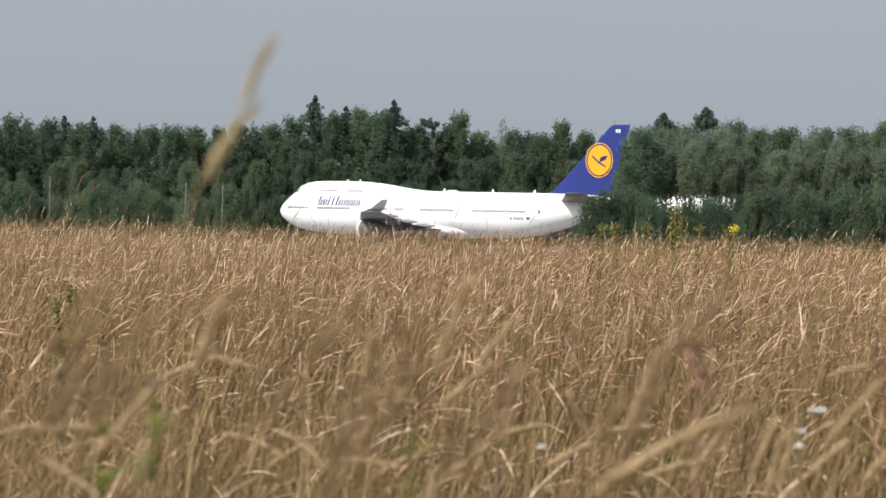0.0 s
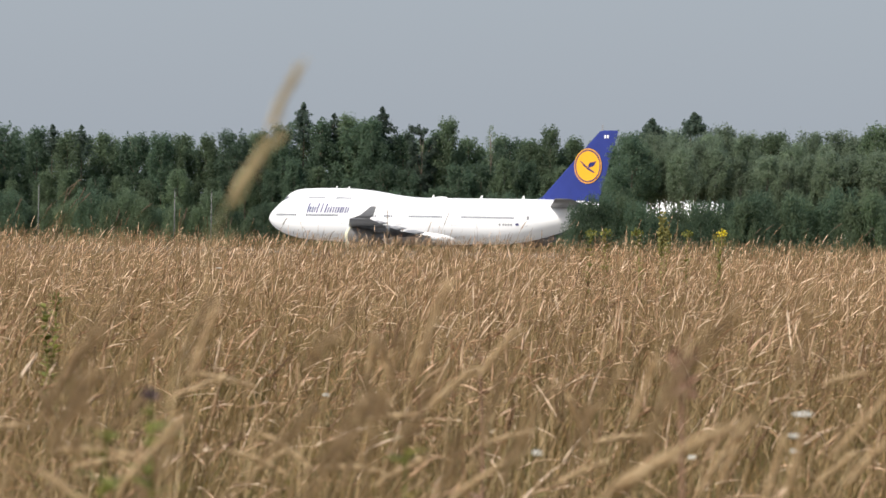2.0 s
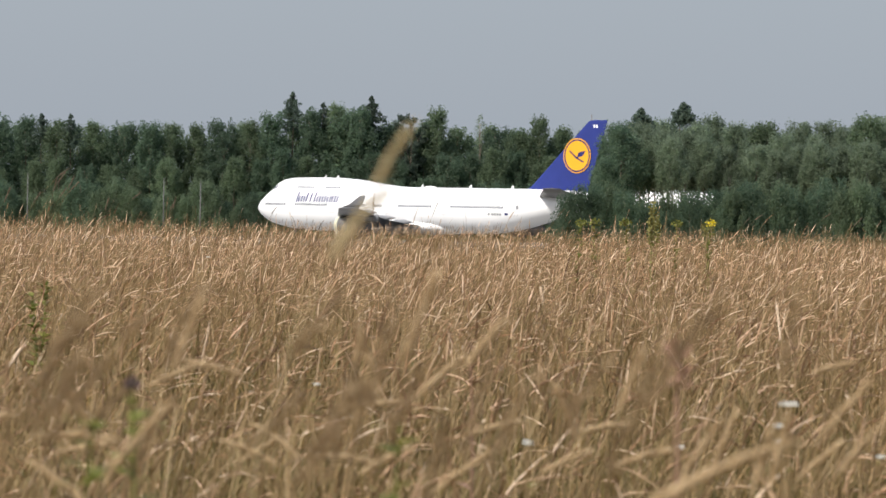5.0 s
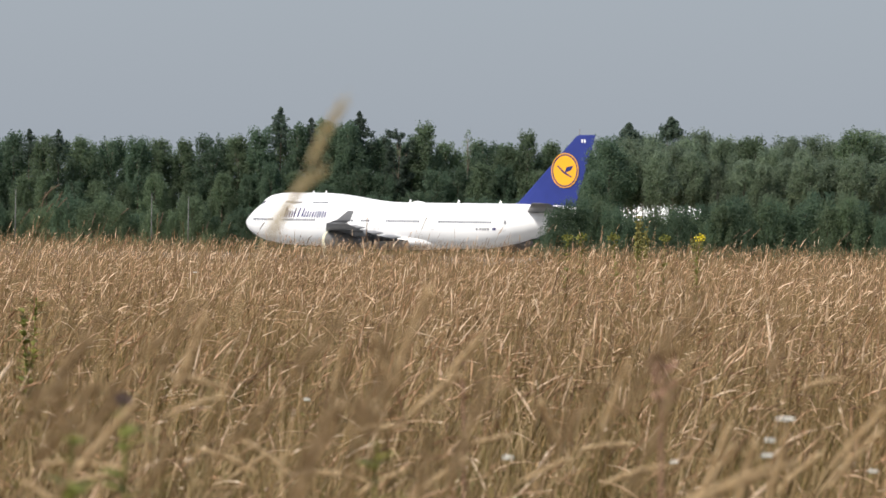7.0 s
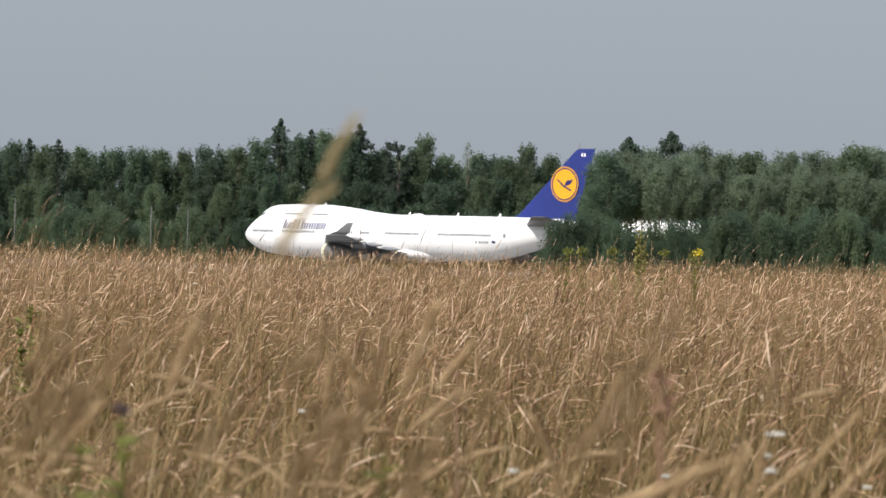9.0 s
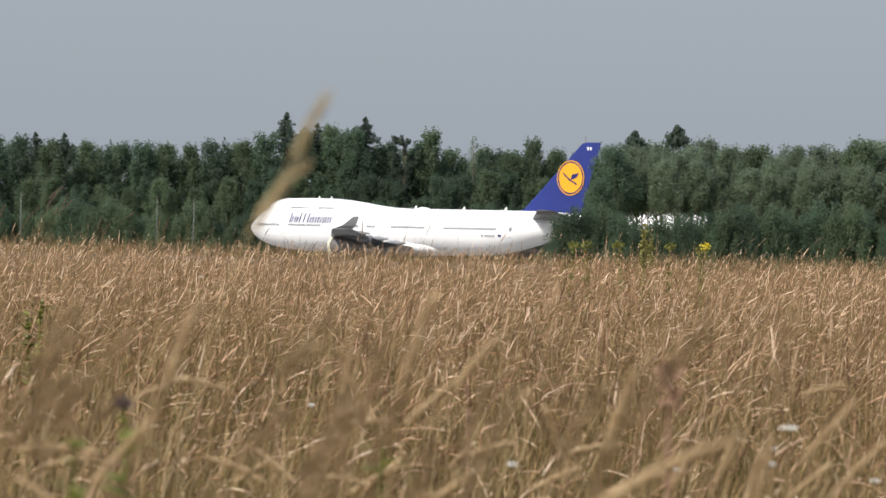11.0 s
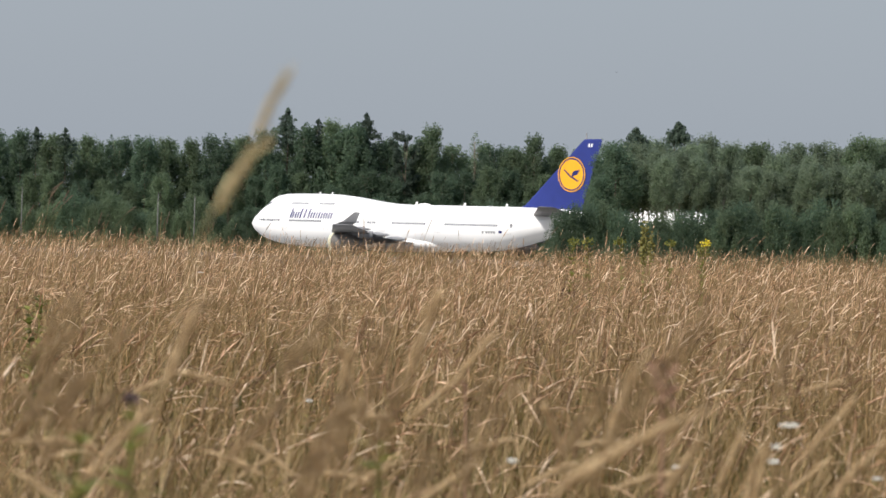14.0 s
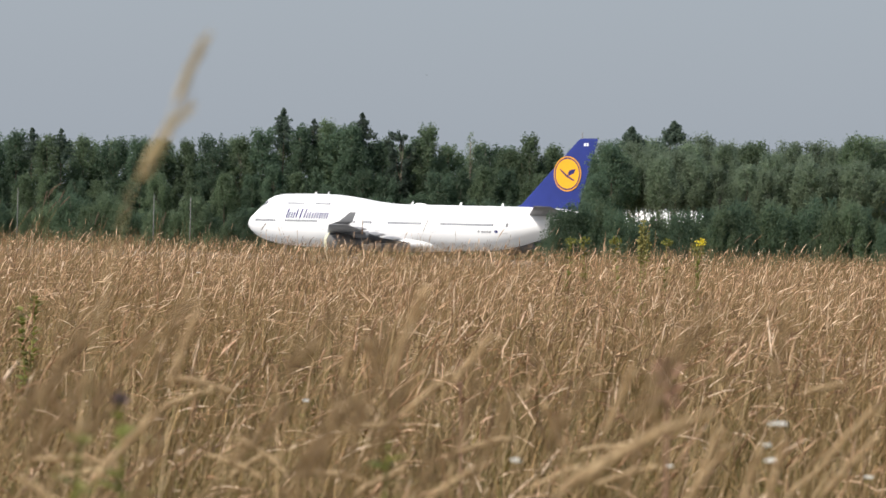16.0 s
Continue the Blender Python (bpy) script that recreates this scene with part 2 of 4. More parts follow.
def hull(a):
    """Keel, crown, half width and waist height of the hull at a metres aft of the nose."""
    for p, q in zip(STATIONS, STATIONS[1:]):
        if p[0] <= a <= q[0]:
            s = (a - p[0]) / (q[0] - p[0])
            k, c, w = (p[i] + (q[i] - p[i]) * s for i in (1, 2, 3))
            break
    else:
        k, c, w = STATIONS[-1][1:]
    waist = k + (c - k) * 0.47
    if 5 < a < 50:
        waist = min(waist, 5.45)
    return k, c, w, waist


def skin(a, z, off=0.02):
    """The point of the hull's port side at a metres aft and height z, a little proud of it."""
    k, c, w, waist = hull(a)
    r = (z - waist) / ((c - waist) if z > waist else (waist - k))
    return (a, -w * math.sqrt(max(0.0, 1 - r * r)) - off, z)


def patch(a0, a1, z0, z1, na=2, nz=2, lean=0.0, off=0.02, port=True):
    """A panel that follows the hull between two stations and heights; lean shifts its top aft."""
    bm = bmesh.new()
    grid = []
    for j in range(nz + 1):
        z = z0 + (z1 - z0) * j / nz
        row = []
        for i in range(na + 1):
            a = a0 + (a1 - a0) * i / na + lean * j / nz
            p = skin(a, z, off)
            row.append(bm.verts.new(p if port else (p[0], -p[1], p[2])))
        grid.append(row)
    for j in range(nz):
        for i in range(na):
            bm.faces.new((grid[j][i], grid[j][i + 1], grid[j + 1][i + 1], grid[j + 1][i]))
    return bm


def merged(bms):
    out = bmesh.new()
    for b in bms:
        me = bpy.data.meshes.new("tmp")
        b.to_mesh(me)
        b.free()
        out.from_mesh(me)
        bpy.data.meshes.remove(me)
    return out


def wheel_bm(x, y, z, r, w):
    bm = bmesh.new()
    bmesh.ops.create_cone(bm, cap_ends=True, segments=20, radius1=r, radius2=r, depth=w,
                          matrix=Matrix.Translation((x, y, z)) @ Matrix.Rotation(radians(90), 4, "X"))
    bmesh.ops.bevel(bm, geom=[e for e in bm.edges if len(e.link_faces) == 2 and
                              any(len(f.verts) > 4 for f in e.link_faces)], offset=r * 0.18, segments=2, affect="EDGES")
    return bm


def gear(plane, a, y, wheels, top):
    strut = part("landing_gear", merged([box_bm(a - 0.16, a + 0.16, y - 0.16, y + 0.16, 0.6, top, 0.05),
                                         box_bm(a - 0.9, a + 0.9, y - 0.1, y + 0.1, 0.52, 0.72, 0.04)]), M_GREY, plane)
    for dx, dy in wheels:
        part("wheel", wheel_bm(a + dx, y + dy, 0.62, 0.62, 0.46), M_RUBBER, strut)


def build_airliner():
    plane = new("jet_airliner")
    rings = []
    for a, *_ in STATIONS:
        k, c, w, waist = hull(a)
        ring = []
        for i in range(36):
            t = 2 * math.pi * i / 36
            s, co = math.sin(t), math.cos(t)
            ring.append((a, w * co, waist + s * ((c - waist) if s > 0 else (waist - k))))
        rings.append(ring)
    part("fuselage", loft(rings), M_WHITE, plane)
    # belly fairing under the wing
    fair = []
    for a, w, d in ((19, 0.8, 0.0), (22, 2.2, 0.1), (27, 3.3, 0.35), (34, 3.45, 0.4), (39, 2.6, 0.2), (43, 1.0, 0.0)):
        fair.append([(a, w * math.cos(2 * math.pi * i / 20), 3.1 + (1.0 + d) * math.sin(2 * math.pi * i / 20)) for i in range(20)])
    part("belly_fairing", loft(fair), M_WHITE, plane)
    # windows, doors and lettering on the port side
    flight = [patch(4.25 + i * 0.44, 4.62 + i * 0.44, 8.36 + 0.14 * i, 8.74 + 0.22 * i, lean=0.15, off=0.07) for i in range(3)]
    for pane in flight:
        part("cockpit_window", pane, M_GLASS, plane, "dark cockpit window")
    for z, h, a0, a1 in ((8.72, 0.30, 10.2, 13.8), (8.72, 0.30, 16.0, 19.2), (5.98, 0.36, 3.4, 8.3), (5.98, 0.36, 10.4, 16.9),
                         (5.98, 0.36, 22.4, 24.8), (5.98, 0.36, 26.7, 28.4), (5.98, 0.36, 31.7, 38.6), (5.98, 0.36, 42.3, 52.8)):
        a = a0
        while a < a1:
            part("cabin_window", patch(a, a + 0.34, z, z + h, 1, 2), M_GLASS, plane)
            a += 0.46
    for a in (8.8, 17.6, 29.2, 40.4, 54.2):
        edge = [patch(a, a + 0.07, 4.9, 6.9), patch(a + 1.07, a + 1.14, 4.9, 6.9), patch(a + 0.07, a + 1.07, 6.83, 6.9), patch(a + 0.07, a + 1.07, 4.9, 4.97)]
        part("door", merged(edge), M_DOOR, plane, "grey outline of a cabin door")
    # airline name as nine plain slanted bars
    a = 10.5
    for wdt, top in ((0.62, 8.05), (0.66, 7.55), (0.5, 8.05), (0.5, 8.0), (0.7, 8.05), (0.72, 7.55), (0.7, 7.55), (0.62, 7.55), (0.68, 7.55)):
        lean = (top - 6.55) * 0.22
        part("lettering_bar", patch(a, a + 0.30, 6.55, top, 1, 3, lean), M_NAVY, plane, "navy slanted lettering bar")
        if wdt > 0.55:
            part("lettering_bar", patch(a + wdt - 0.16, a + wdt + 0.12, 6.55, 7.5, 1, 3, 0.21), M_NAVY, plane, "navy slanted lettering bar")
        a += wdt + 0.36
    for a in (49.8, 50.5, 51.0, 51.5, 52.0):
        part("registration_bar", patch(a, a + 0.34, 4.95, 5.3), M_GREY, plane, "small grey marking bar")
    part("flag_mark", patch(53.0, 53.6, 5.0, 5.36), M_NAVY, plane, "small dark flag mark")
    part("marking_panel", patch(55.1, 55.6, 5.9, 6.5), M_GREY, plane)
    for a in (13.6, 16.2):
        part("antenna", loft([[(a, 0.03, 10.3), (a + 0.45, 0.03, 10.3), (a + 0.45, -0.03, 10.3), (a, -0.03, 10.3)],
                              [(a + 0.35, 0.01, 10.72), (a + 0.55, 0.01, 10.72), (a + 0.55, -0.01, 10.72), (a + 0.35, -0.01, 10.72)]]), M_WHITE, plane)
    for a in (33.5, 43.2, 51.5):
        part("antenna", loft([[(a, 0.04, 9.0), (a + 0.6, 0.04, 9.0), (a + 0.6, -0.04, 9.0), (a, -0.04, 9.0)],
                              [(a + 0.35, 0.01, 9.5), (a + 0.6, 0.01, 9.5), (a + 0.6, -0.01, 9.5), (a + 0.35, -0.01, 9.5)]]), M_WHITE, plane)
    dome = [[(34.2 + 2.6 * s, 0.5 * w * math.cos(t), 9.0 + 0.32 * w * math.sin(t)) for t in np.linspace(0, math.pi, 9)]
            for s, w in ((0, 0.1), (0.15, 0.7), (0.5, 1.0), (0.85, 0.7), (1, 0.1))]
    part("antenna_dome", loft(dome, close=False, caps=False), M_WHITE, plane)
    # wings
    for side in (-1, 1):
        wing = part("wing", loft([foil(20.5, 36.0, side * 2.6, 3.15, 0.11), foil(27.8, 38.2, side * 12, 3.85, 0.09),
                                  foil(35.3, 42.6, side * 21, 4.65, 0.08), foil(44.0, 48.0, side * 30.6, 5.65, 0.07)]), M_GREY, plane)
        part("winglet", loft([foil(44.3, 48.0, side * 30.5, 5.68, 0.06), foil(46.3, 48.9, side * 30.8, 6.2, 0.06),
                              foil(48.8, 50.0, side * 31.3, 7.5, 0.05)]), M_GREY, wing, "grey upturned winglet")
        for y, a0, z in ((11.7, 27.7, 2.1), (20.3, 35.2, 3.05)):
            prof = ((0.1, 1.15), (0.4, 1.36), (1.4, 1.42), (3.0, 1.30), (4.6, 1.02), (4.8, 0.72), (6.2, 0.42))
            pod = [[(a0 + s, side * y + r * math.cos(2 * math.pi * i / 24), z + r * math.sin(2 * math.pi * i / 24)) for i in range(24)] for s, r in prof]
            pod.insert(0, [(a0 + 0.6, side * y + 1.05 * math.cos(2 * math.pi * i / 24), z + 1.05 * math.sin(2 * math.pi * i / 24)) for i in range(24)])
            engine = part("engine", loft(pod), M_GREY_SHADE, wing, "grey engine nacelle hung under the wing, its shade painted in")
            lip = [[(a0 + s, side * y + r * math.cos(2 * math.pi * i / 24), z + r * math.sin(2 * math.pi * i / 24)) for i in range(24)]
                   for s, r in ((0.35, 1.12), (-0.05, 1.20), (-0.12, 1.28), (0.0, 1.37), (0.55, 1.425))]
            part("inlet_lip", loft(lip, caps=False), M_LIP_SUNLIT, engine, "inlet lip, painted pale as sunlit")
            part("pylon", box_bm(a0 + 1.8, a0 + 7.6, side * y - 0.16, side * y + 0.16, z + 0.7, z + 1.75, 0.05), M_GREY, wing)
        for y, a in ((8, 37.2), (15, 39.6), (24, 43.8)):
            can = [[(a - 2.6 + 4.6 * s, side * y + 0.3 * w * math.cos(t), 3.25 + 0.085 * (y - 2.6) + 0.4 * w * math.sin(t)) for t in np.linspace(0, 2 * math.pi, 11)[:-1]]
                   for s, w in ((0, 0.2), (0.25, 0.9), (0.6, 1.0), (1, 0.1))]
            part("flap_fairing", loft(can), M_GREY, wing)
        # the tailplane's shaded underside is given by its darker colour
        part("tailplane", loft([foil(58.0, 66.5, side * 1.2, 7.75, 0.10), foil(67.0, 70.2, side * 11.0, 9.05, 0.08)]), M_GREY_SHADE, plane, "grey tailplane, its shade painted in")
    # fin
    def fin_ring(a0, a1, z, t):
        return [(x, h, z) for x, _, h in foil(a0, a1, 0, 0, t)]
    fin = part("fin", loft([fin_ring(54.3, 66.4, 8.85, 0.08), fin_ring(55.6, 66.6, 9.4, 0.09), fin_ring(66.4, 70.0, 19.2, 0.09), fin_ring(66.9, 69.9, 19.42, 0.05)]),
               M_BLUE, plane, "navy blue tail fin", smooth=False)

    def disc(name, r, r0, y, mat, n=48):
        bm = bmesh.new()
        o = [bm.verts.new((64.45 + r * math.cos(2 * math.pi * i / n), y, 14.1 + r * math.sin(2 * math.pi * i / n))) for i in range(n)]
        if r0:
            q = [bm.verts.new((64.45 + r0 * math.cos(2 * math.pi * i / n), y, 14.1 + r0 * math.sin(2 * math.pi * i / n))) for i in range(n)]
            for i in range(n):
                bm.faces.new((o[i], o[(i + 1) % n], q[(i + 1) % n], q[i]))
        else:
            bm.faces.new(o)
        part(name, bm, mat, fin, smooth=False)
    disc("emblem_disc", 2.62, 0, -0.175, M_YELLOW)
    disc("emblem_ring", 2.46, 2.24, -0.19, M_NAVY)
    strokes = (((62.9, 14.75), (63.1, 14.85), (64.6, 13.75), (64.3, 13.6)), ((64.3, 13.65), (64.6, 13.8), (65.9, 13.15), (65.6, 13.05)),
               ((64.4, 13.75), (64.75, 14.6), (66.1, 14.85), (65.6, 14.1)))
    for s in strokes:
        bm = bmesh.new()
        bm.faces.new([bm.verts.new((a, -0.19, z)) for a, z in s])
        part("emblem_stroke", bm, M_NAVY, fin, "navy emblem stroke", smooth=False)
    for a in (67.45, 67.95):
        part("fin_mark", box_bm(a, a + 0.3, -0.10, -0.05, 18.25, 18.75), M_WHITE, fin, "small white marking bar", smooth=False)
    part("fin_antenna", box_bm(66.9, 67.1, -0.03, 0.03, 19.3, 20.3), M_GREY, fin, smooth=False)
    # landing gear
    gear(plane, 7.8, 0, ((0, -0.45), (0, 0.45)), 3.0)
    for a, y in ((31.2, -5.5), (31.2, 5.5), (34.4, -1.9), (34.4, 1.9)):
        gear(plane, a, y, ((-0.75, -0.55), (-0.75, 0.55), (0.75, -0.55), (0.75, 0.55)), 3.2)
    return plane


airliner = build_airliner()
HEADING = -40.5
airliner.matrix_basis = pose(-29.8, 799, APRON + 0.03, 0, 0, HEADING)
tagged(airliner, "white four-engined jet airliner with navy tail fin, parked on the apron", "airplane")
other = copy_thing(airliner, pose(30.4, 945, APRON + 0.03, 0, 0, HEADING))
for ob in [o for o in other.children_recursive if o.name.startswith(("lettering", "registration", "flag", "cabin_window", "cockpit"))]:
    bpy.data.objects.remove(ob)
tagged(other, "white jet airliner parked behind trees, mostly hidden", "airplane")


# ---- trees ----
def leaf_mesh(rng, c, out, leaf):
    """Small three-cornered leaf sprays at the points c, facing about along out."""
    n = len(c)
    nrm = out + rng.normal(scale=1.0, size=(n, 3)) + [0, 0, 0.3]
    nrm /= np.linalg.norm(nrm, axis=1)[:, None]
    u = np.cross(nrm, rng.normal(size=(n, 3)))
    u /= np.linalg.norm(u, axis=1)[:, None]
    v = np.cross(nrm, u)
    s = leaf * rng.uniform(0.55, 1.35, size=(n, 1))
    q = np.stack([c - u * s, c + u * s * 0.8 - v * s * 0.35, c + v * s * 1.1], axis=1)
    return q.reshape(-1, 3), np.arange(3 * n).reshape(-1, 3)


def crown_mesh(rng, limbs, leaf, count):
    """Leaf sprays in soft plumes round the limb ends (x, y, z, radius, length), thinning outwards."""
    share = np.array([b[3] ** 2 * b[4] for b in limbs]) ** 0.75
    pick = rng.choice(len(limbs), count, p=share / share.sum())
    b = np.array(limbs)[pick]
    d = rng.normal(size=(count, 3)) * 0.55
    far = np.linalg.norm(d, axis=1)[:, None]
    d = np.where(far > 1.25, d * 0.6, d)
    lean = b[:, :2] / (np.linalg.norm(b[:, :2], axis=1)[:, None] + 1.5)
    c = b[:, :3] + d * np.stack([b[:, 3], b[:, 3], b[:, 4]], axis=1)
    c[:, :2] += lean * (d[:, 2:3] * b[:, 4:5]) * 0.35
    out = 0.7 * d + np.concatenate([lean * 0.6, np.full((count, 1), 0.25)], axis=1)
    return leaf_mesh(rng, c, out, leaf)


def spruce_mesh(rng, height, width, base, leaf, n):
    """Needle sprays along separate drooping branches, shorter towards the pointed top."""
    m = 230
    s = rng.beta(1.0, 1.25, m)
    s[: m // 2] = rng.uniform(0.74, 0.995, m // 2)
    th = rng.uniform(0, 2 * np.pi, m)
    long = (width * 0.5 * (1 - s) ** 0.82 + 0.10) * rng.uniform(0.4, 1.25, m)
    pick = rng.choice(m, n, p=(long + 0.3) * (1 + 1.5 * (s > 0.74)) / ((long + 0.3) * (1 + 1.5 * (s > 0.74))).sum())
    q = rng.uniform(0.0, 1.0, n) ** 0.75
    r = long[pick] * q
    side = rng.normal(size=n) * (0.09 * long[pick] * (1.15 - q) + 0.05)
    x = r * np.cos(th[pick]) - side * np.sin(th[pick])
    y = r * np.sin(th[pick]) + side * np.cos(th[pick])
    z = height * (base + (1 - base) * s[pick]) - 0.30 * r + 0.16 * r * q + rng.normal(size=n) * (0.05 * long[pick] + 0.04)
    out = np.stack([np.cos(th[pick]) * 0.5, np.sin(th[pick]) * 0.5, np.full(n, 0.5)], axis=1)
    c = np.stack([x, y, np.minimum(z, height)], axis=1)
    k = n // 250
    c[:k] = np.stack([rng.normal(size=k) * 0.03, rng.normal(size=k) * 0.03, height * rng.uniform(0.965, 1.0, k)], axis=1)
    return leaf_mesh(rng, c, out, leaf)


def trunk_bm(rng, height, r, limbs, bend=0.3):
    out = []
    def tube(pts, r0, r1, n=7):
        rings = []
        for i, p in enumerate(pts):
            rr = r0 + (r1 - r0) * i / (len(pts) - 1)
            rings.append([(p[0] + rr * math.cos(2 * math.pi * k / n), p[1] + rr * math.sin(2 * math.pi * k / n), p[2]) for k in range(n)])
        return loft(rings)
    bx, by = rng.uniform(-bend, bend, 2)
    pts = [(bx * (s ** 2) * 2, by * (s ** 2) * 2, height * s) for s in (0, 0.15, 0.4, 0.7, 0.95)]
    out.append(tube(pts, r, r * 0.2))
    for x, y, z in limbs:
        z0 = z * 0.72
        s = z0 / height
        a = (bx * s * s * 2, by * s * s * 2, z0)
        out.append(tube([a, (x * 0.5, y * 0.5, z0 + (z - z0) * 0.55), (x * 0.95, y * 0.95, z)], r * 0.35, r * 0.08, 5))
    return merged(out)


def make_tree(kind, seed, height, width, base, mat, leaf=0.30, bark=None, count=9000):
    """A tree of a kind, its foot at the origin; base: share of the height that is bare trunk."""
    rng = np.random.default_rng(seed)
    blobs = []
    if kind != "spruce":
        n = {"round": 84, "tall": 78, "thin": 34, "bush": 46, "pine": 40}[kind]
        for i in range(n):
            s = (i + rng.uniform(0, 1)) / n
            shape = {"round": math.sin(math.pi * (0.16 + 0.76 * s)) ** 0.7, "tall": math.sin(math.pi * (0.24 + 0.68 * s)) ** 0.8, "thin": 0.9 - 0.6 * s,
                     "bush": math.cos(1.35 * s) ** 0.6, "pine": 0.35 + 0.8 * s * (1.35 - s) * 1.5}[kind]
            t = i * 2.4 + rng.uniform(-0.5, 0.5)
            k = rng.uniform(0.15, 1.0) ** 0.6
            rad = width * 0.5 * shape
            br = max(0.35, width * rng.uniform(0.075, 0.15)) * (0.75 if kind in ("thin", "pine") else 1.0)
            bl = br * rng.uniform(1.1, 1.9) * (1.3 if kind == "tall" else 1.0) * (0.7 if kind == "pine" else 1.0)
            z = height * (base + (0.98 - base) * s) - 0.35 * rad * k * s
            blobs.append((rad * k * math.cos(t), rad * k * math.sin(t), min(z, height - bl * 0.8), br, bl))
        for i in range(4):      # leading shoots
            blobs.append((rng.normal() * width * 0.06, rng.normal() * width * 0.06, height * (0.97 - 0.02 * i), width * 0.05, width * 0.09))
    thing = new({"bush": "bush"}.get(kind, "tree"))
    v, f = spruce_mesh(rng, height, width, base, leaf, count) if kind == "spruce" else crown_mesh(rng, blobs, leaf, count)
    limbs = [b[:3] for b in blobs[::7]]
    part("trunk", trunk_bm(rng, height * 0.96, max(0.08, height * 0.011), limbs), bark or M_BARK, thing)
    piece("crown", mesh_of("crown", v, f, [mat]), thing)
    return thing


FAR = {  # kinds of forest tree, each about 24 m high
    "oak": make_tree("round", 1, 24, 11, 0.05, M_OAK, 0.25, count=14000),
    "beech": make_tree("round", 2, 24, 9.5, 0.06, M_LIME, 0.24, count=13000),
    "maple": make_tree("tall", 3, 24, 8, 0.05, M_OAK, 0.23, count=13000),
    "ash": make_tree("tall", 4, 24, 8.5, 0.06, M_LIME, 0.23, count=13000),
    "spruce": make_tree("spruce", 5, 24, 20, 0.06, M_SPRUCE, 0.20, count=6500),
    "pine": make_tree("pine", 7, 24, 7.5, 0.45, M_SPRUCE, 0.22, count=6000),
    "bare": make_tree("thin", 8, 24, 5.5, 0.25, M_WILLOW, 0.15, count=1300),
}
NEAR = {  # kinds of copse tree, each about 18 m high
    "birch": make_tree("tall", 11, 18, 5.4, 0.30, M_WILLOW, 0.15, M_BIRCH, 13500),
    "poplar": make_tree("tall", 12, 18, 6.0, 0.28, M_WILLOW, 0.15, M_BIRCH, 13500),
    "alder": make_tree("round", 13, 18, 6.8, 0.26, M_LIME, 0.155, count=13500),
    "maple": make_tree("round", 15, 18, 6.6, 0.26, M_WILLOW, 0.155, count=13500),
    "low": make_tree("round", 16, 18, 7.5, 0.03, M_OAK, 0.155, count=16000),
    "high": make_tree("tall", 17, 18, 6.0, 0.56, M_WILLOW, 0.15, M_BIRCH, 11500),
    "spire": make_tree("spruce", 18, 18, 13.0, 0.52, M_SPRUCE, 0.15, count=6500),
}
SHRUB = {
    "hazel": make_tree("bush", 21, 5, 5.5, 0.02, M_OAK, 0.10, count=8000),
    "willow": make_tree("bush", 22, 5, 5.5, 0.02, M_LIME, 0.10, count=8000),
}
USED = set()
TREE_WORDS = {
    "oak": "broad dark green deciduous forest tree", "beech": "mid-green rounded deciduous forest tree", "maple": "tall dark green deciduous tree",
    "ash": "tall mid-green deciduous tree", "spruce": "dark pointed spruce rising from the forest edge",
    "pine": "dark pine with bare lower trunk", "bare": "pale sparse tree with thin twigs", "birch": "slender birch with pale bare lower trunk",
    "poplar": "grey-green poplar with pale slender trunk", "alder": "mid-green alder in the copse", "low": "dark green tree leafy down to the ground",
    "high": "tall birch with long bare pale trunk", "spire": "dark conifer with bare lower trunk", "hazel": "dark green leafy shrub under trees", "willow": "mid-green leafy shrub beside trees",
}


def plant(source, key, tall, place, h, turn, squash=1.0, group=""):
    """Sets a tree of h metres at a place on the ground; the first of each kind is the model itself."""
    src = source[key]
    s = h / tall
    m = Matrix.Translation((place[0], place[1], ground_height(*place) - 0.05)) @ Matrix.Rotation(turn, 4, "Z") @ Matrix.Diagonal((s * squash, s * squash, s, 1))
    if src in USED:
        ob = copy_thing(src, m)
    else:
        USED.add(src)
        ob = src
        FIRST.append((src, m))
    tagged(ob, TREE_WORDS[key], "shrub" if source is SHRUB else "tree", group)
    return ob


FIRST = []

# forest edge: picture column, units above the horizon, kind
SKYLINE = [(-190, 160, "oak"), (-130, 168, "ash"), (-70, 160, "beech"), (-20, 172, "oak"), (35, 166, "maple"), (62, 172, "spruce"), (113, 172, "spruce"),
           (90, 160, "beech"), (155, 158, "ash"), (205, 157, "oak"), (255, 160, "maple"), (290, 158, "beech"), (335, 156, "ash"), (385, 166, "oak"),
           (430, 164, "ash"), (468, 180, "maple"), (505, 218, "spruce"), (538, 188, "maple"), (560, 200, "spruce"), (586, 196, "ash"), (610, 188, "oak"), (645, 213, "spruce"),
           (628, 192, "maple"), (682, 168, "oak"), (714, 184, "pine"), (763, 192, "ash"), (740, 170, "maple"), (800, 160, "beech"), (838, 186, "bare"), (868, 160, "oak"),
           (905, 156, "beech"), (944, 180, "ash"), (985, 162, "ash"), (1030, 166, "maple"), (1090, 170, "oak"), (1150, 168, "beech"),
           (1210, 170, "oak"), (1270, 168, "ash"), (1340, 168, "oak"), (1410, 165, "beech"), (1480, 168, "maple"), (1550, 170, "oak"), (1620, 170, "ash"), (1690, 170, "oak")]
rng = random.Random(4)
for px, up, key in SKYLINE:
    d = 1004 + rng.uniform(-3, 6)
    p = spot(px, up, d)
    plant(FAR, key, 24, (p.x, p.y), p.z - APRON, rng.uniform(0, 6.28), 1.0, "forest behind the apron")
fill = ["oak", "beech", "maple", "ash", "oak", "ash"]
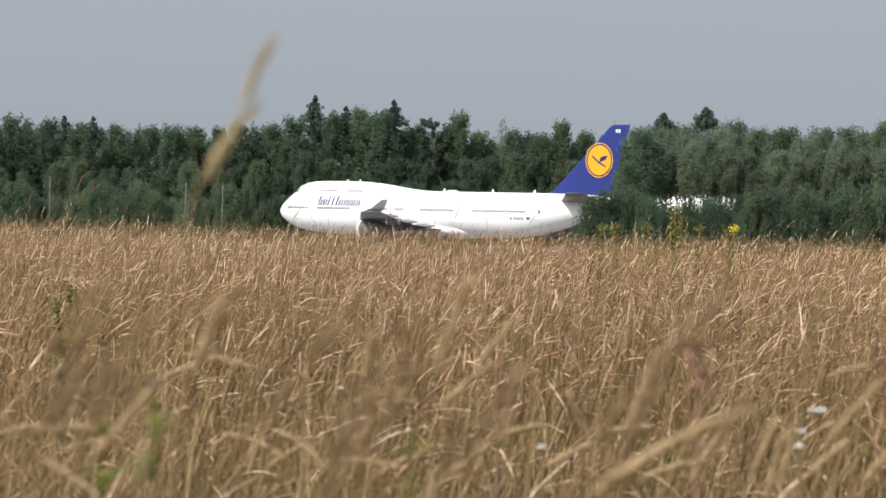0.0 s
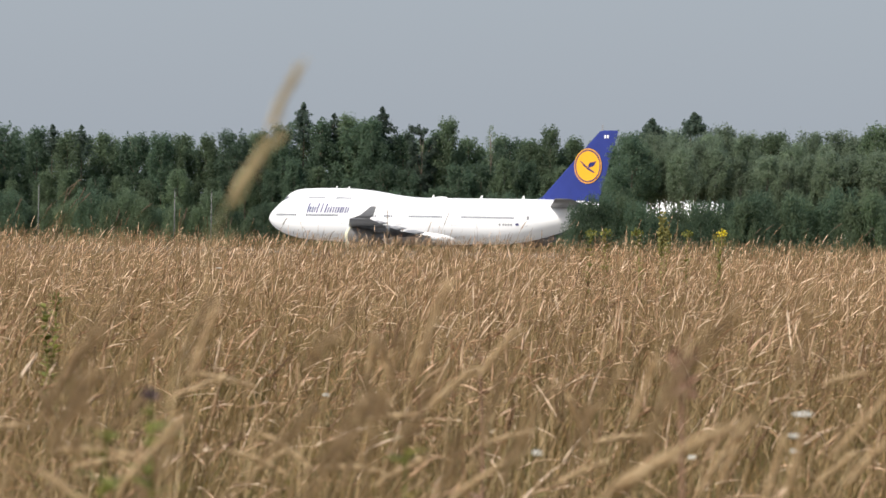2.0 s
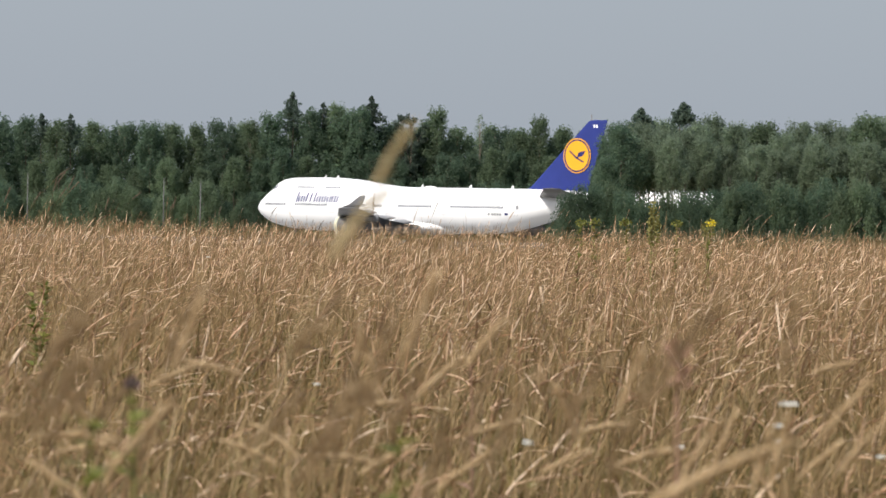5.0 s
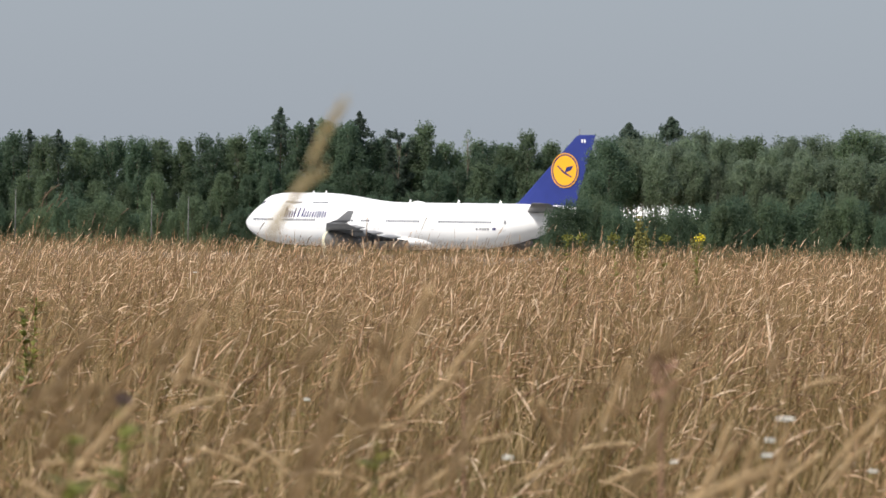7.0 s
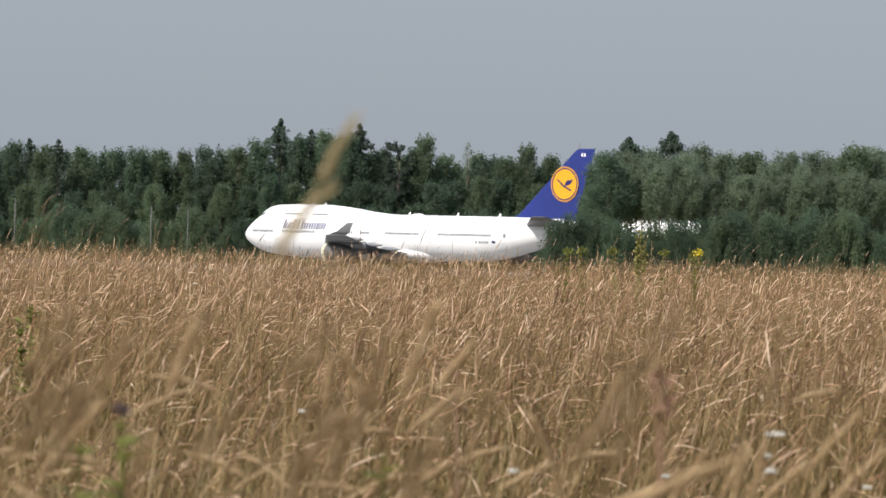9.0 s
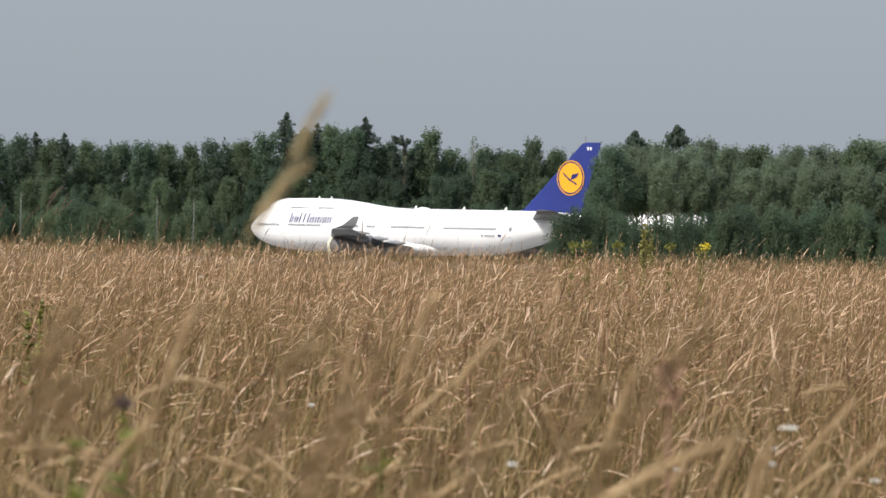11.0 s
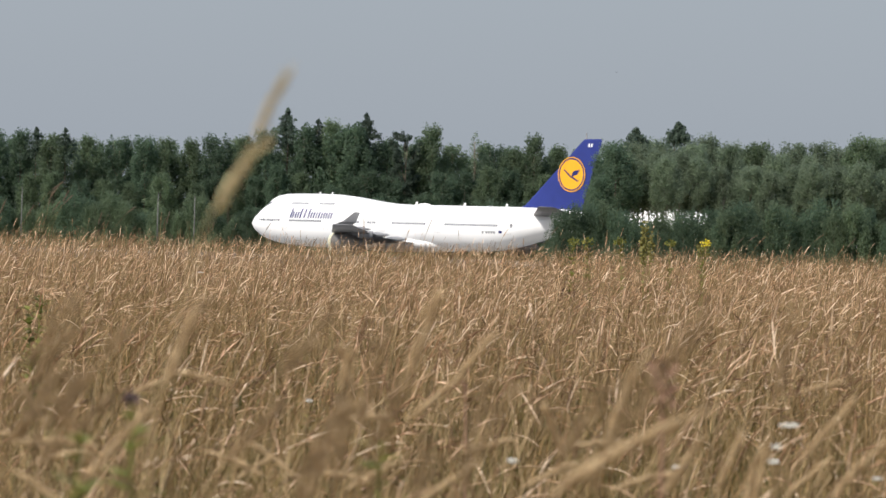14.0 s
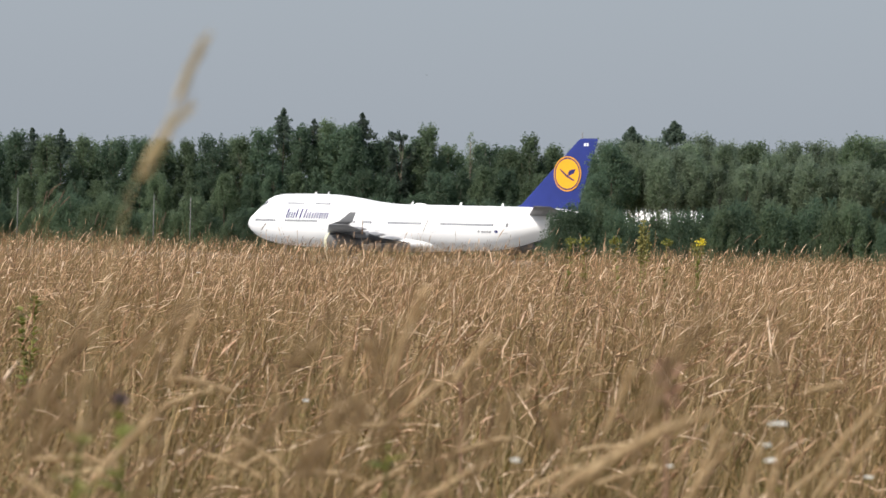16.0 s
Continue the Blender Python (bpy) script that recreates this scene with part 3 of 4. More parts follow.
for row, (d, low, high, step) in enumerate(((996, 70, 125, 50), (1016, 142, 163, 42))):
    px = -220 + 15 * row
    while px < 1740:
        up = rng.uniform(low, high)
        p = spot(px, up, d + rng.uniform(-3, 3))
        plant(FAR, rng.choice(fill), 24, (p.x, p.y), p.z - APRON, rng.uniform(0, 6.28), rng.uniform(0.95, 1.25), "forest behind the apron")
        px += step * rng.uniform(0.75, 1.25)
px = -220
while px < 1100:
    p = spot(px, rng.uniform(10, 60), 984 + rng.uniform(-3, 3))
    plant(SHRUB, rng.choice(("hazel", "willow", "willow")), 5, (p.x, p.y), p.z - APRON, rng.uniform(0, 6.28), 0.85, "forest edge shrubs")
    px += rng.uniform(24, 40)

# copse in front of the tail
COPSE = [(1085, 172, 672, "low"), (1062, 112, 668, "low"), (1122, 200, 690, "spire"), (1150, 178, 700, "high"), (1197, 212, 694, "spire"), (1172, 176, 702, "high"),
         (1225, 174, 690, "high"), (1252, 188, 700, "high"), (1290, 176, 694, "birch"), (1318, 172, 702, "poplar"), (1345, 180, 700, "alder"),
         (1375, 162, 692, "poplar"), (1405, 182, 704, "poplar"), (1450, 184, 704, "poplar"), (1430, 160, 690, "birch"), (1485, 176, 700, "maple"), (1520, 196, 696, "alder"),
         (1560, 194, 700, "maple"), (1605, 192, 696, "birch"), (1650, 196, 700, "alder"), (1700, 190, 698, "maple"),
         (1140, 165, 684, "high"), (1205, 160, 682, "high"), (1108, 150, 676, "high"), (1128, 172, 680, "high"), (1161, 160, 676, "high"), (1178, 150, 672, "high"), (1235, 150, 680, "high"), (1280, 132, 680, "birch"), (1325, 140, 680, "maple"),
         (1365, 128, 678, "birch"), (1400, 138, 680, "birch"), (1440, 146, 678, "high"), (1480, 142, 680, "high"), (1525, 148, 678, "high"), (1570, 136, 680, "poplar"),
         (1620, 140, 680, "birch"), (1670, 140, 680, "birch")]
for px, up, d, key in COPSE:
    p = spot(px, up, d)
    plant(NEAR, key, 18, (p.x, p.y), p.z - APRON, rng.uniform(0, 6.28), rng.uniform(0.9, 1.15), "copse beside the apron")
HEDGE = [(1100, 48), (1118, 34), (1136, 26), (1152, 33), (1166, 44), (1180, 27), (1195, 46), (1214, 52), (1233, 33), (1250, 54), (1268, 48), (1285, 56), (1375, 60), (1393, 63),
         (995, 46), (1018, 56), (1040, 60), (1066, 62), (1090, 50)]
px = 1105
while px < 1720:
    HEDGE.append((px, rng.uniform(16, 25) if px < 1212 else rng.uniform(20, 40) if px < 1290 else rng.uniform(16, 84)))
    px += rng.uniform(17, 26)
for px, up in HEDGE:
    p = spot(px, up, 655 + rng.uniform(-4, 4))
    plant(SHRUB, rng.choice(("hazel", "hazel", "willow")), 5, (p.x, p.y), p.z - APRON, rng.uniform(0, 6.28), 0.62, "shrubs under the copse")
for src, m in FIRST:
    src.matrix_basis = m
for kinds in (FAR, NEAR, SHRUB):
    for src in kinds.values():
        if src not in USED:
            for o in (*src.children_recursive, src):
                bpy.data.objects.remove(o)

# slender poles before the forest
for px, top in ((39, 62), (280, 58), (345, 54)):
    p = spot(px, top, 600)
    mast = new("pole")
    part("shaft", loft([[(r * math.cos(2 * math.pi * i / 10), r * math.sin(2 * math.pi * i / 10), z) for i in range(10)] for z, r in ((0, 0.07), (p.z - APRON, 0.045))]), M_POST, mast)
    part("cap", loft([[(r * math.cos(2 * math.pi * i / 10), r * math.sin(2 * math.pi * i / 10), p.z - APRON + z) for i in range(10)] for z, r in ((-0.02, 0.07), (0.10, 0.07), (0.14, 0.03))]), M_POST, mast)
    mast.location = (p.x, p.y, APRON)
    tagged(mast, "slender weathered grey pole before the forest edge", "pole", "poles")


# ---- grass ----
def tubes(C, R, sides):
    """Verts and quads of many tubes: centre lines C (n, k, 3), radii R (n, k)."""
    n, k, _ = C.shape
    T = np.gradient(C, axis=1)
    T /= np.linalg.norm(T, axis=2)[..., None] + 1e-9
    U = np.cross(T, np.array([0.25, 1.0, 0.1]))
    U /= np.linalg.norm(U, axis=2)[..., None] + 1e-9
    W = np.cross(T, U)
    ang = np.arange(sides) * 2 * np.pi / sides
    V = C[:, :, None] + R[:, :, None, None] * (np.cos(ang)[None, None, :, None] * U[:, :, None] + np.sin(ang)[None, None, :, None] * W[:, :, None])
    base = (np.arange(n) * k * sides)[:, None, None]
    i = np.arange(k - 1)[None, :, None] * sides
    j = np.arange(sides)[None, None, :]
    j2 = (j + 1) % sides
    Fq = np.stack([base + i + j, base + i + j2, base + i + sides + j2, base + i + sides + j], axis=-1)
    return V.reshape(-1, 3), Fq.reshape(-1, 4)


def ribbons(C, Wd, side):
    """Verts and quads of many flat blades: centre lines C (n, k, 3), half widths Wd (n, k), across the vectors side (n, 3)."""
    n, k, _ = C.shape
    V = np.stack([C - Wd[..., None] * side[:, None], C + Wd[..., None] * side[:, None]], axis=2)
    base = (np.arange(n) * k * 2)[:, None]
    i = np.arange(k - 1)[None, :] * 2
    Fq = np.stack([base + i, base + i + 1, base + i + 3, base + i + 2], axis=-1)
    return V.reshape(-1, 3), Fq.reshape(-1, 4)


def stalk_lines(rg, n, height, ear, a0, a1, turn, kn, ke):
    """Bent stalks: the stem's and the seed head's centre lines, from the foot at the origin."""
    total = height
    s = np.concatenate([np.linspace(0, 1, kn), np.linspace(1, 1 + 1, ke)[1:]])
    arc = np.where(s[None] <= 1, s[None] * (total - ear)[:, None], (total - ear)[:, None] + (s[None] - 1) * ear[:, None])
    u = arc / total[:, None]
    ang = a0[:, None] + a1[:, None] * u ** 3
    da = np.diff(arc, axis=1)
    mid = (ang[:, 1:] + ang[:, :-1]) / 2
    z = np.concatenate([np.zeros((n, 1)), np.cumsum(np.cos(mid) * da, axis=1)], axis=1)
    r = np.concatenate([np.zeros((n, 1)), np.cumsum(np.sin(mid) * da, axis=1)], axis=1)
    P = np.stack([r * np.cos(turn)[:, None], r * np.sin(turn)[:, None], z], axis=-1)
    return P[:, :kn], P[:, kn - 1:]


class Gather:
    def __init__(self):
        self.v, self.f, self.m, self.n = [], [], [], 0

    def add(self, vf, mat):
        v, f = vf
        self.v.append(v)
        self.f.append(f + self.n)
        self.m.append(np.full(len(f), mat))
        self.n += len(v)

    def mesh(self, name, mats):
        return mesh_of(name, np.concatenate(self.v), np.concatenate(self.f), mats, np.concatenate(self.m))


def grass_mesh(seed, near, far, rate, fine, across=(-1.0, 1.0), at=(0.0, 0.0)):
    """Grass between two distances, rate stalks per metre of depth, over a share of the wedge of field that the view takes in."""
    rg = np.random.default_rng(seed)
    n = int((far - near) * rate)
    d = rg.uniform(near, far, n)
    x = (rg.uniform(*across, n) + rg.normal(0, 0.06, n) * (across != (-1.0, 1.0))) * (0.108 * d + 0.25)
    foot = np.stack([x - at[0], d - at[1], np.zeros(n)], axis=1)
    wave = 0.05 * np.sin(x * 1.1 + d * 0.31) + 0.04 * np.sin(x * 0.53 - d * 0.17 + 1.3) + 0.05 * np.sin(x * 3.1 + d * 1.3) * np.sin(x * 1.7 - d * 0.83)
    height = np.clip(rg.normal(1.04, 0.12, n) + wave, 0.7, 1.36)
    tall = rg.uniform(0, 1, n) < np.interp(d, [20, 30, 60, 90], [0, 0.04, 0.05, 0.02]) * (1 + 2.5 * np.clip(-x / (0.1 * d) - 0.35, 0, 1))
    height[tall] += rg.uniform(0.12, 0.34, tall.sum())
    height += 0.06 * np.clip(-x / (0.1 * d) - 0.1, 0, 1) * (d > 30)
    ear = rg.uniform(0.07, 0.17, n)
    a0 = rg.normal(0.12, 0.17, n)
    a0 += 0.75 * np.clip(np.sin(x * 0.9 + d * 0.21 + 0.5) * np.sin(x * 0.37 - d * 0.11 + 2.0) - 0.25, 0, 1)      # lodged patches
    a1 = np.abs(rg.normal(0.95, 0.75, n))
    flop = rg.uniform(0, 1, n) < 0.28
    a1[flop] += rg.uniform(0.6, 1.7, flop.sum())
    a1[tall] *= 0.4
    turn = rg.normal(0.0, 1.2, n)
    eared = rg.uniform(0, 1, n) < np.interp(d, [8, 14, 26, 40, 70, 120], [0.22, 0.36, 0.75, 0.9, 0.85, 0.6])
    g = Gather()
    kn, ke, se = (4, 6, 4) if fine else (3, 5, 3)
    stem, head = stalk_lines(rg, n, height, ear, a0, a1, turn, kn, ke)
    stem, head = stem + foot[:, None], head + foot[:, None]
    thick = np.where(d < 60, 0.0012, 0.0012 + (d - 60) * 1.6e-5)
    side = rg.normal(size=(n, 3)) * [1, 0.3, 0]
    side /= np.linalg.norm(side, axis=1)[:, None]
    g.add(ribbons(stem, np.repeat(thick[:, None], kn, 1), side), 0)
    w = np.where(rg.uniform(0, 1, n) < 0.6, rg.uniform(0.0018, 0.0038, n), rg.uniform(0.0038, 0.0072, n)) * np.interp(d, [60, 200], [1.0, 1.5])
    shape = np.interp(np.linspace(0, 1, ke), [0, 0.12, 0.45, 0.8, 1], [0.25, 0.8, 1.0, 0.65, 0.08])
    R = w[:, None] * shape[None] * rg.uniform(0.7, 1.3, (n, ke)) * np.interp(d, [30, 95], [0.5, 0.85])[:, None]
    g.add(tubes(head[eared], R[eared], se), 1)
    for q in range(9 if fine else 4 if far < 100 else 0):   # loose spikelets round the seed heads
        s = rg.uniform(0.02, 0.95, n) * (ke - 1)
        i = np.clip(s.astype(int), 0, ke - 2)
        rows = np.arange(n)
        p = head[rows, i] + (head[rows, i + 1] - head[rows, i]) * (s - i)[:, None]
        t = head[rows, i + 1] - head[rows, i]
        t /= np.linalg.norm(t, axis=1)[:, None]
        o = rg.normal(size=(n, 3))
        o /= np.linalg.norm(o, axis=1)[:, None]
        L = (rg.uniform(0.010, 0.022, n) * (1.0 if fine else 1.4))[:, None]
        C = np.stack([p, p + t * L * 0.5 + o * w[:, None] * 0.9, p + t * L + o * w[:, None] * 1.7], axis=1)
        C, o, t = C[eared], o[eared], t[eared]
        g.add(ribbons(C, np.tile(np.array([0.0007, 0.0019, 0.0003]) * (1.0 if fine else 1.5), (len(C), 1)), np.cross(o, t)), 1)
    for q in range(3 if fine else 1):   # blades
        k = 5 if fine else 4
        h = height * rg.uniform(0.45, 0.92, n)
        th = rg.uniform(0, 6.28, n)
        st, hd = stalk_lines(rg, n, h, h * 0.4, rg.uniform(0.03, 0.30, n), rg.uniform(0.3, 2.4, n), th, 3, k - 2)
        C = np.concatenate([st, hd[:, 1:]], axis=1)
        C = C + foot[:, None] + np.concatenate([rg.normal(scale=0.05, size=(n, 2)), np.zeros((n, 1))], axis=1)[:, None]
        wd = rg.uniform(0.0016, 0.0034, n)[:, None] * np.interp(np.linspace(0, 1, C.shape[1]), [0, 0.4, 1], [0.8, 1, 0.1])[None]
        side = np.stack([-np.sin(th), np.cos(th), np.zeros(n)], axis=1)
        side += rg.normal(scale=0.3, size=(n, 3))
        side /= np.linalg.norm(side, axis=1)[:, None]
        # half-green blades, more of them nearby to darken the gaps like shade
        fresh = rg.uniform(0, 1, n) < np.interp(d, [8, 14, 30, 60], [0.78, 0.62, 0.30, 0.12])
        g.add(ribbons(C[~fresh], wd[~fresh], side[~fresh]), 2)
        g.add(ribbons(C[fresh], wd[fresh], side[fresh]), 3)
    return g.mesh("grass", [M_STEM, M_EAR, M_LEAF, M_FRESH_SHADE])


def verge_mesh(seed, n, x0, x1, y0, y1, low, high, keep):
    """Shorter grass spread over an oblong; keep(x, y): where it grows."""
    rg = np.random.default_rng(seed)
    x, y = rg.uniform(x0, x1, n), rg.uniform(y0, y1, n)
    ok = keep(x, y)
    foot = np.stack([x, y, np.zeros(n)], axis=1)[ok]
    n = len(foot)
    height = rg.uniform(low, high, n)
    turn = rg.normal(0.0, 1.2, n)
    stem, head = stalk_lines(rg, n, height, height * 0.14, rg.normal(0.1, 0.15, n), np.abs(rg.normal(0.5, 0.5, n)), turn, 3, 4)
    g = Gather()
    side = np.stack([-np.sin(turn), np.cos(turn), np.zeros(n)], axis=1)
    g.add(ribbons(stem + foot[:, None], np.full((n, 3), 0.0016), side), 0)
    g.add(tubes(head + foot[:, None], np.tile(np.array([0.001, 0.004, 0.0035, 0.0004]), (n, 1)), 3), 1)
    for q in range(2):
        th = rg.uniform(0, 6.28, n)
        st, hd = stalk_lines(rg, n, height * 0.8, height * 0.3, rg.uniform(0.05, 0.4, n), rg.uniform(0.3, 2.0, n), th, 3, 3)
        C = np.concatenate([st, hd[:, 1:]], axis=1) + foot[:, None]
        g.add(ribbons(C, np.tile(np.array([0.003, 0.004, 0.004, 0.003, 0.0005]), (n, 1)), np.stack([-np.sin(th), np.cos(th), np.zeros(n)], axis=1)), 2)
    return g.mesh("grass", [M_STEM, M_EAR, M_LEAF])


VERGE = piece("verge_grass", verge_mesh(500, 5200, -6, 6, -6, 8.0, 0.5, 0.92, lambda x, y: x * x + y * y > 0.6))
tagged(VERGE, "shorter dry grass round the standpoint", "grass", kind="stuff")
SIDES = piece("verge_grass", verge_mesh(501, 9000, -26, 26, 8.0, 95, 0.7, 1.05, lambda x, y: np.abs(x) > 0.108 * y + 0.2))
tagged(SIDES, "dry grass beside the open field", "grass", kind="stuff")
GRASS = []
TUFTS = []
for j, (near, far) in enumerate(((8.0, 10.2), (10.2, 13.5), (13.5, 19.0), (19.0, 30.0))):
    for i in range(6):
        mid = (near + far) / 2
        at = ((-1 + (i + 0.5) / 3) * (0.108 * mid + 0.25), mid)
        ob = piece("near_grass", grass_mesh(100 + 10 * j + i, near, far, 64, True, (-1 + i / 3, -1 + (i + 1) / 3), at))
        ob.location = (*at, 0)
        tagged(ob, "dry straw-coloured grass with nodding seed heads", "grass", kind="stuff")
        TUFTS.append((ob, Vector((*at, 0)), 1.9 * i + 2.3 * j))
for i in range(4):
    ob = piece("field_grass", grass_mesh(200 + i, 30, 95, 100, False))
    tagged(ob, "dense field of dry golden brown grass", "grass", kind="stuff")
    GRASS.append((ob, 0.012, i + 2.5))
for i in range(2):
    ob = piece("field_grass", grass_mesh(220 + i, 95, 222, 64, False))
    tagged(ob, "far part of a dense field of dry grass", "grass", kind="stuff")
    GRASS.append((ob, 0.012, i + 1.2))


def stalk(seed, height, ear, a0, a1, turn=0.0, fat=1.0, mat=None, core=0.75, n=90):
    """One large grass stalk with a rough seed head, its foot at the origin, leaning to +x."""
    rg = np.random.default_rng(seed)
    thing = new("grass_stalk")
    one = np.ones(1)
    stem, head = stalk_lines(rg, 1, one * height, one * ear, one * a0, one * a1, one * turn, 9, 12)
    v, f = tubes(stem, np.linspace(0.0012, 0.0007, 9)[None], 6)
    piece("stem", mesh_of("stem", v, f, [M_STEM], smooth=True), thing)
    g = Gather()
    shape = np.interp(np.linspace(0, 1, 12), [0, 0.12, 0.45, 0.8, 1], [0.25, 0.8, 1.0, 0.65, 0.08])
    w = 0.0055 * fat
    g.add(tubes(head, (w * core * shape * rg.uniform(0.8, 1.2, 12))[None], 7), 0)
    s = rg.uniform(0.02, 0.95, n) * 11
    i = np.clip(s.astype(int), 0, 10)
    p = head[0, i] + (head[0, i + 1] - head[0, i]) * (s - i)[:, None]
    t = head[0, i + 1] - head[0, i]
    t /= np.linalg.norm(t, axis=1)[:, None]
    o = rg.normal(size=(n, 3))
    o /= np.linalg.norm(o, axis=1)[:, None]
    L = rg.uniform(0.010, 0.024, n)[:, None]
    C = np.stack([p, p + t * L * 0.5 + o * w * 0.8, p + t * L + o * w * 1.6], axis=1)
    g.add(ribbons(C, np.tile(np.array([0.0008, 0.0022, 0.0003]), (n, 1)), np.cross(o, t)), 0)
    piece("seed_head", g.mesh("seed_head", [mat or M_PALEEAR]), thing)
    th = np.array([turn + 0.4])
    st, hd = stalk_lines(rg, 1, one * height * 0.7, one * height * 0.3, one * 0.15, one * 1.6, th, 5, 5)
    C = np.concatenate([st, hd[:, 1:]], axis=1)
    wd = 0.003 * np.interp(np.linspace(0, 1, 9), [0, 0.4, 1], [0.8, 1, 0.1])[None]
    v, f = ribbons(C, wd, np.array([[-math.sin(th[0]), math.cos(th[0]), 0.0]]))
    piece("blade", mesh_of("blade", v, f, [M_LEAF]), thing)
    return thing, head[0]


# large stalks before the field: where the tip shows at 13 s, distance, ear, lean, nod, turn
BIG = [(353, 573, 5.4, 0.10, 0.12, 0.25, 0.2), (768, 535, 5.0, 0.12, 0.15, 0.2, 0.1), (612, 640, 6.6, 0.06, 0.02, 0.2, 0.1), (636, 628, 6.8, 0.07, -0.18, -0.2, 0.1),
       (38, 700, 9.0, 0.09, -0.12, -0.5, 0.3), (97, 722, 6.2, 0.08, -0.25, -0.35, 0.2), (285, 670, 8.2, 0.13, 0.30, 1.6, 0.1), (360, 692, 8.0, 0.12, 0.30, 1.0, 0.3),
       (430, 792, 8.4, 0.12, 0.25, 2.1, 0.0), (350, 806, 8.2, 0.12, 0.20, 1.9, 0.1), (105, 810, 7.2, 0.14, 0.25, 1.5, 0.1), (30, 852, 6.0, 0.12, 0.20, 2.2, 0.0),
       (470, 826, 9.0, 0.08, 0.15, 0.9, 0.2), (245, 726, 5.6, 0.14, 0.35, 0.4, 0.1), (712, 838, 8.0, 0.11, 0.35, 0.8, 0.2), (811, 686, 7.0, 0.11, 0.25, 0.7, 0.2),
       (1114, 672, 6.0, 0.10, 0.10, 0.3, 0.1), (966, 741, 7.0, 0.09, -0.15, -0.3, 0.2), (1270, 802, 6.6, 0.11, 0.25, 0.4, 0.1), (1303, 788, 6.8, 0.10, 0.12, 0.3, 0.1),
       (1337, 816, 6.4, 0.10, 0.08, 0.2, 0.1), (1377, 794, 6.6, 0.11, 0.06, 0.2, 0.1), (1543, 728, 6.2, 0.13, 0.28, 0.5, 0.1), (1562, 794, 6.4, 0.12, 0.30, 0.5, 0.1),
       (818, 836, 7.0, 0.11, 0.30, 0.7, 0.2), (190, 830, 7.8, 0.11, 0.2, 1.3, 0.2), (560, 850, 7.8, 0.10, 0.2, 1.6, 0.1), (900, 790, 8.4, 0.10, 0.2, 1.2, 0.2),
       (1010, 830, 8.0, 0.11, 0.25, 1.0, 0.3), (1100, 800, 8.4, 0.10, 0.15, 1.4, 0.2), (1180, 850, 7.4, 0.11, 0.2, 1.2, 0.1), (1450, 830, 7.6, 0.10, 0.15, 0.8, 0.2),
       (1490, 690, 8.6, 0.09, 0.2, 1.2, 0.2), (690, 760, 8.6, 0.10, 0.2, 1.4, 0.2), (20, 780, 7.6, 0.11, 0.2, 1.3, 0.2), (860, 610, 6.4, 0.09, 0.2, 0.5, 0.2)]
STALKS = []
for i, (px, py, d, ear, a0, a1, turn) in enumerate(BIG):
    tip = aim(13.0, px, py, d)
    probe = stalk_lines(np.random.default_rng(0), 1, np.ones(1), np.ones(1) * ear / 1.1, np.ones(1) * a0, np.ones(1) * a1, np.ones(1) * turn, 9, 12)[1][0]
    height = tip.z / probe[:, 2].max()
    thing, head = stalk(300 + i, height, ear * 0.82, a0, a1, turn, 0.85)
    off = head[int(head[:, 2].argmax())]
    foot = Vector((tip.x - off[0], tip.y - off[1], tip.z - off[2]))
    thing.matrix_basis = Matrix.Translation(foot)
    tagged(thing, "tall dry grass stalk with pale nodding seed head", "grass stalk", "tall grass stalks")
    STALKS.append((thing, foot, 0.9 + 0.5 * math.sin(i * 2.1), i * 1.7))

# loose brown flower heads close by, thin enough to see through
spread = random.Random(9)
for i in range(26):
    d = spread.uniform(4.2, 6.2)
    tip = aim(8.0, spread.uniform(-10, 1580), spread.uniform(545, 800), d)
    a0 = spread.uniform(-0.08, 0.32)
    thing, head = stalk(350 + i, tip.z / math.cos(a0), spread.uniform(0.08, 0.14), a0, spread.uniform(0.1, 0.8), 0.1, spread.uniform(1.2, 2.0), M_AIRY, 0.12, 48)
    off = head[int(head[:, 2].argmax())]
    foot = Vector((tip.x - off[0], tip.y - off[1], tip.z - off[2]))
    thing.matrix_basis = Matrix.Translation(foot)
    tagged(thing, "thin grass stalk with loose brown flower head", "grass stalk", "tall grass stalks")
    STALKS.append((thing, foot, 0.8 + 0.4 * math.sin(i * 1.3), i * 2.9))

# the thick seed head that nods low before the camera
NOD_D = 4.6
NOD, NOD_HEAD = stalk(299, 1.44, 0.16, 0.20, 1.0, 0.0, 1.25)
tagged(NOD, "dry grass stalk with thick pale nodding seed head", "grass stalk", "tall grass stalks")

# taller single stalks that stand out along the field's far edge
EDGE = [(766, 26, 60, 0.16, 0.25), (1515, 12, 58, 0.14, 0.35), (1460, 18, 70, 0.12, 0.3), (10, 40, 40, 0.14, 0.25), (105, 40, 50, 0.12, 0.2), (1318, 8, 80, 0.12, 0.1),
        (92, 58, 42, 0.13, 0.1), (103, 68, 44, 0.13, 0.2), (113, 74, 43, 0.12, 0.25), (121, 60, 45, 0.12, 0.3), (128, 50, 44, 0.12, 0.35), (240, 34, 52, 0.12, 0.2), (300, 26, 50, 0.12, 0.1),
        (62, 30, 48, 0.12, 0.2), (480, 12, 70, 0.12, -0.1), (180, 24, 45, 0.12, 0.1), (990, 18, 60, 0.12, 0.3), (1340, 14, 66, 0.12, 0.25), (380, 10, 60, 0.1, 0.1)]
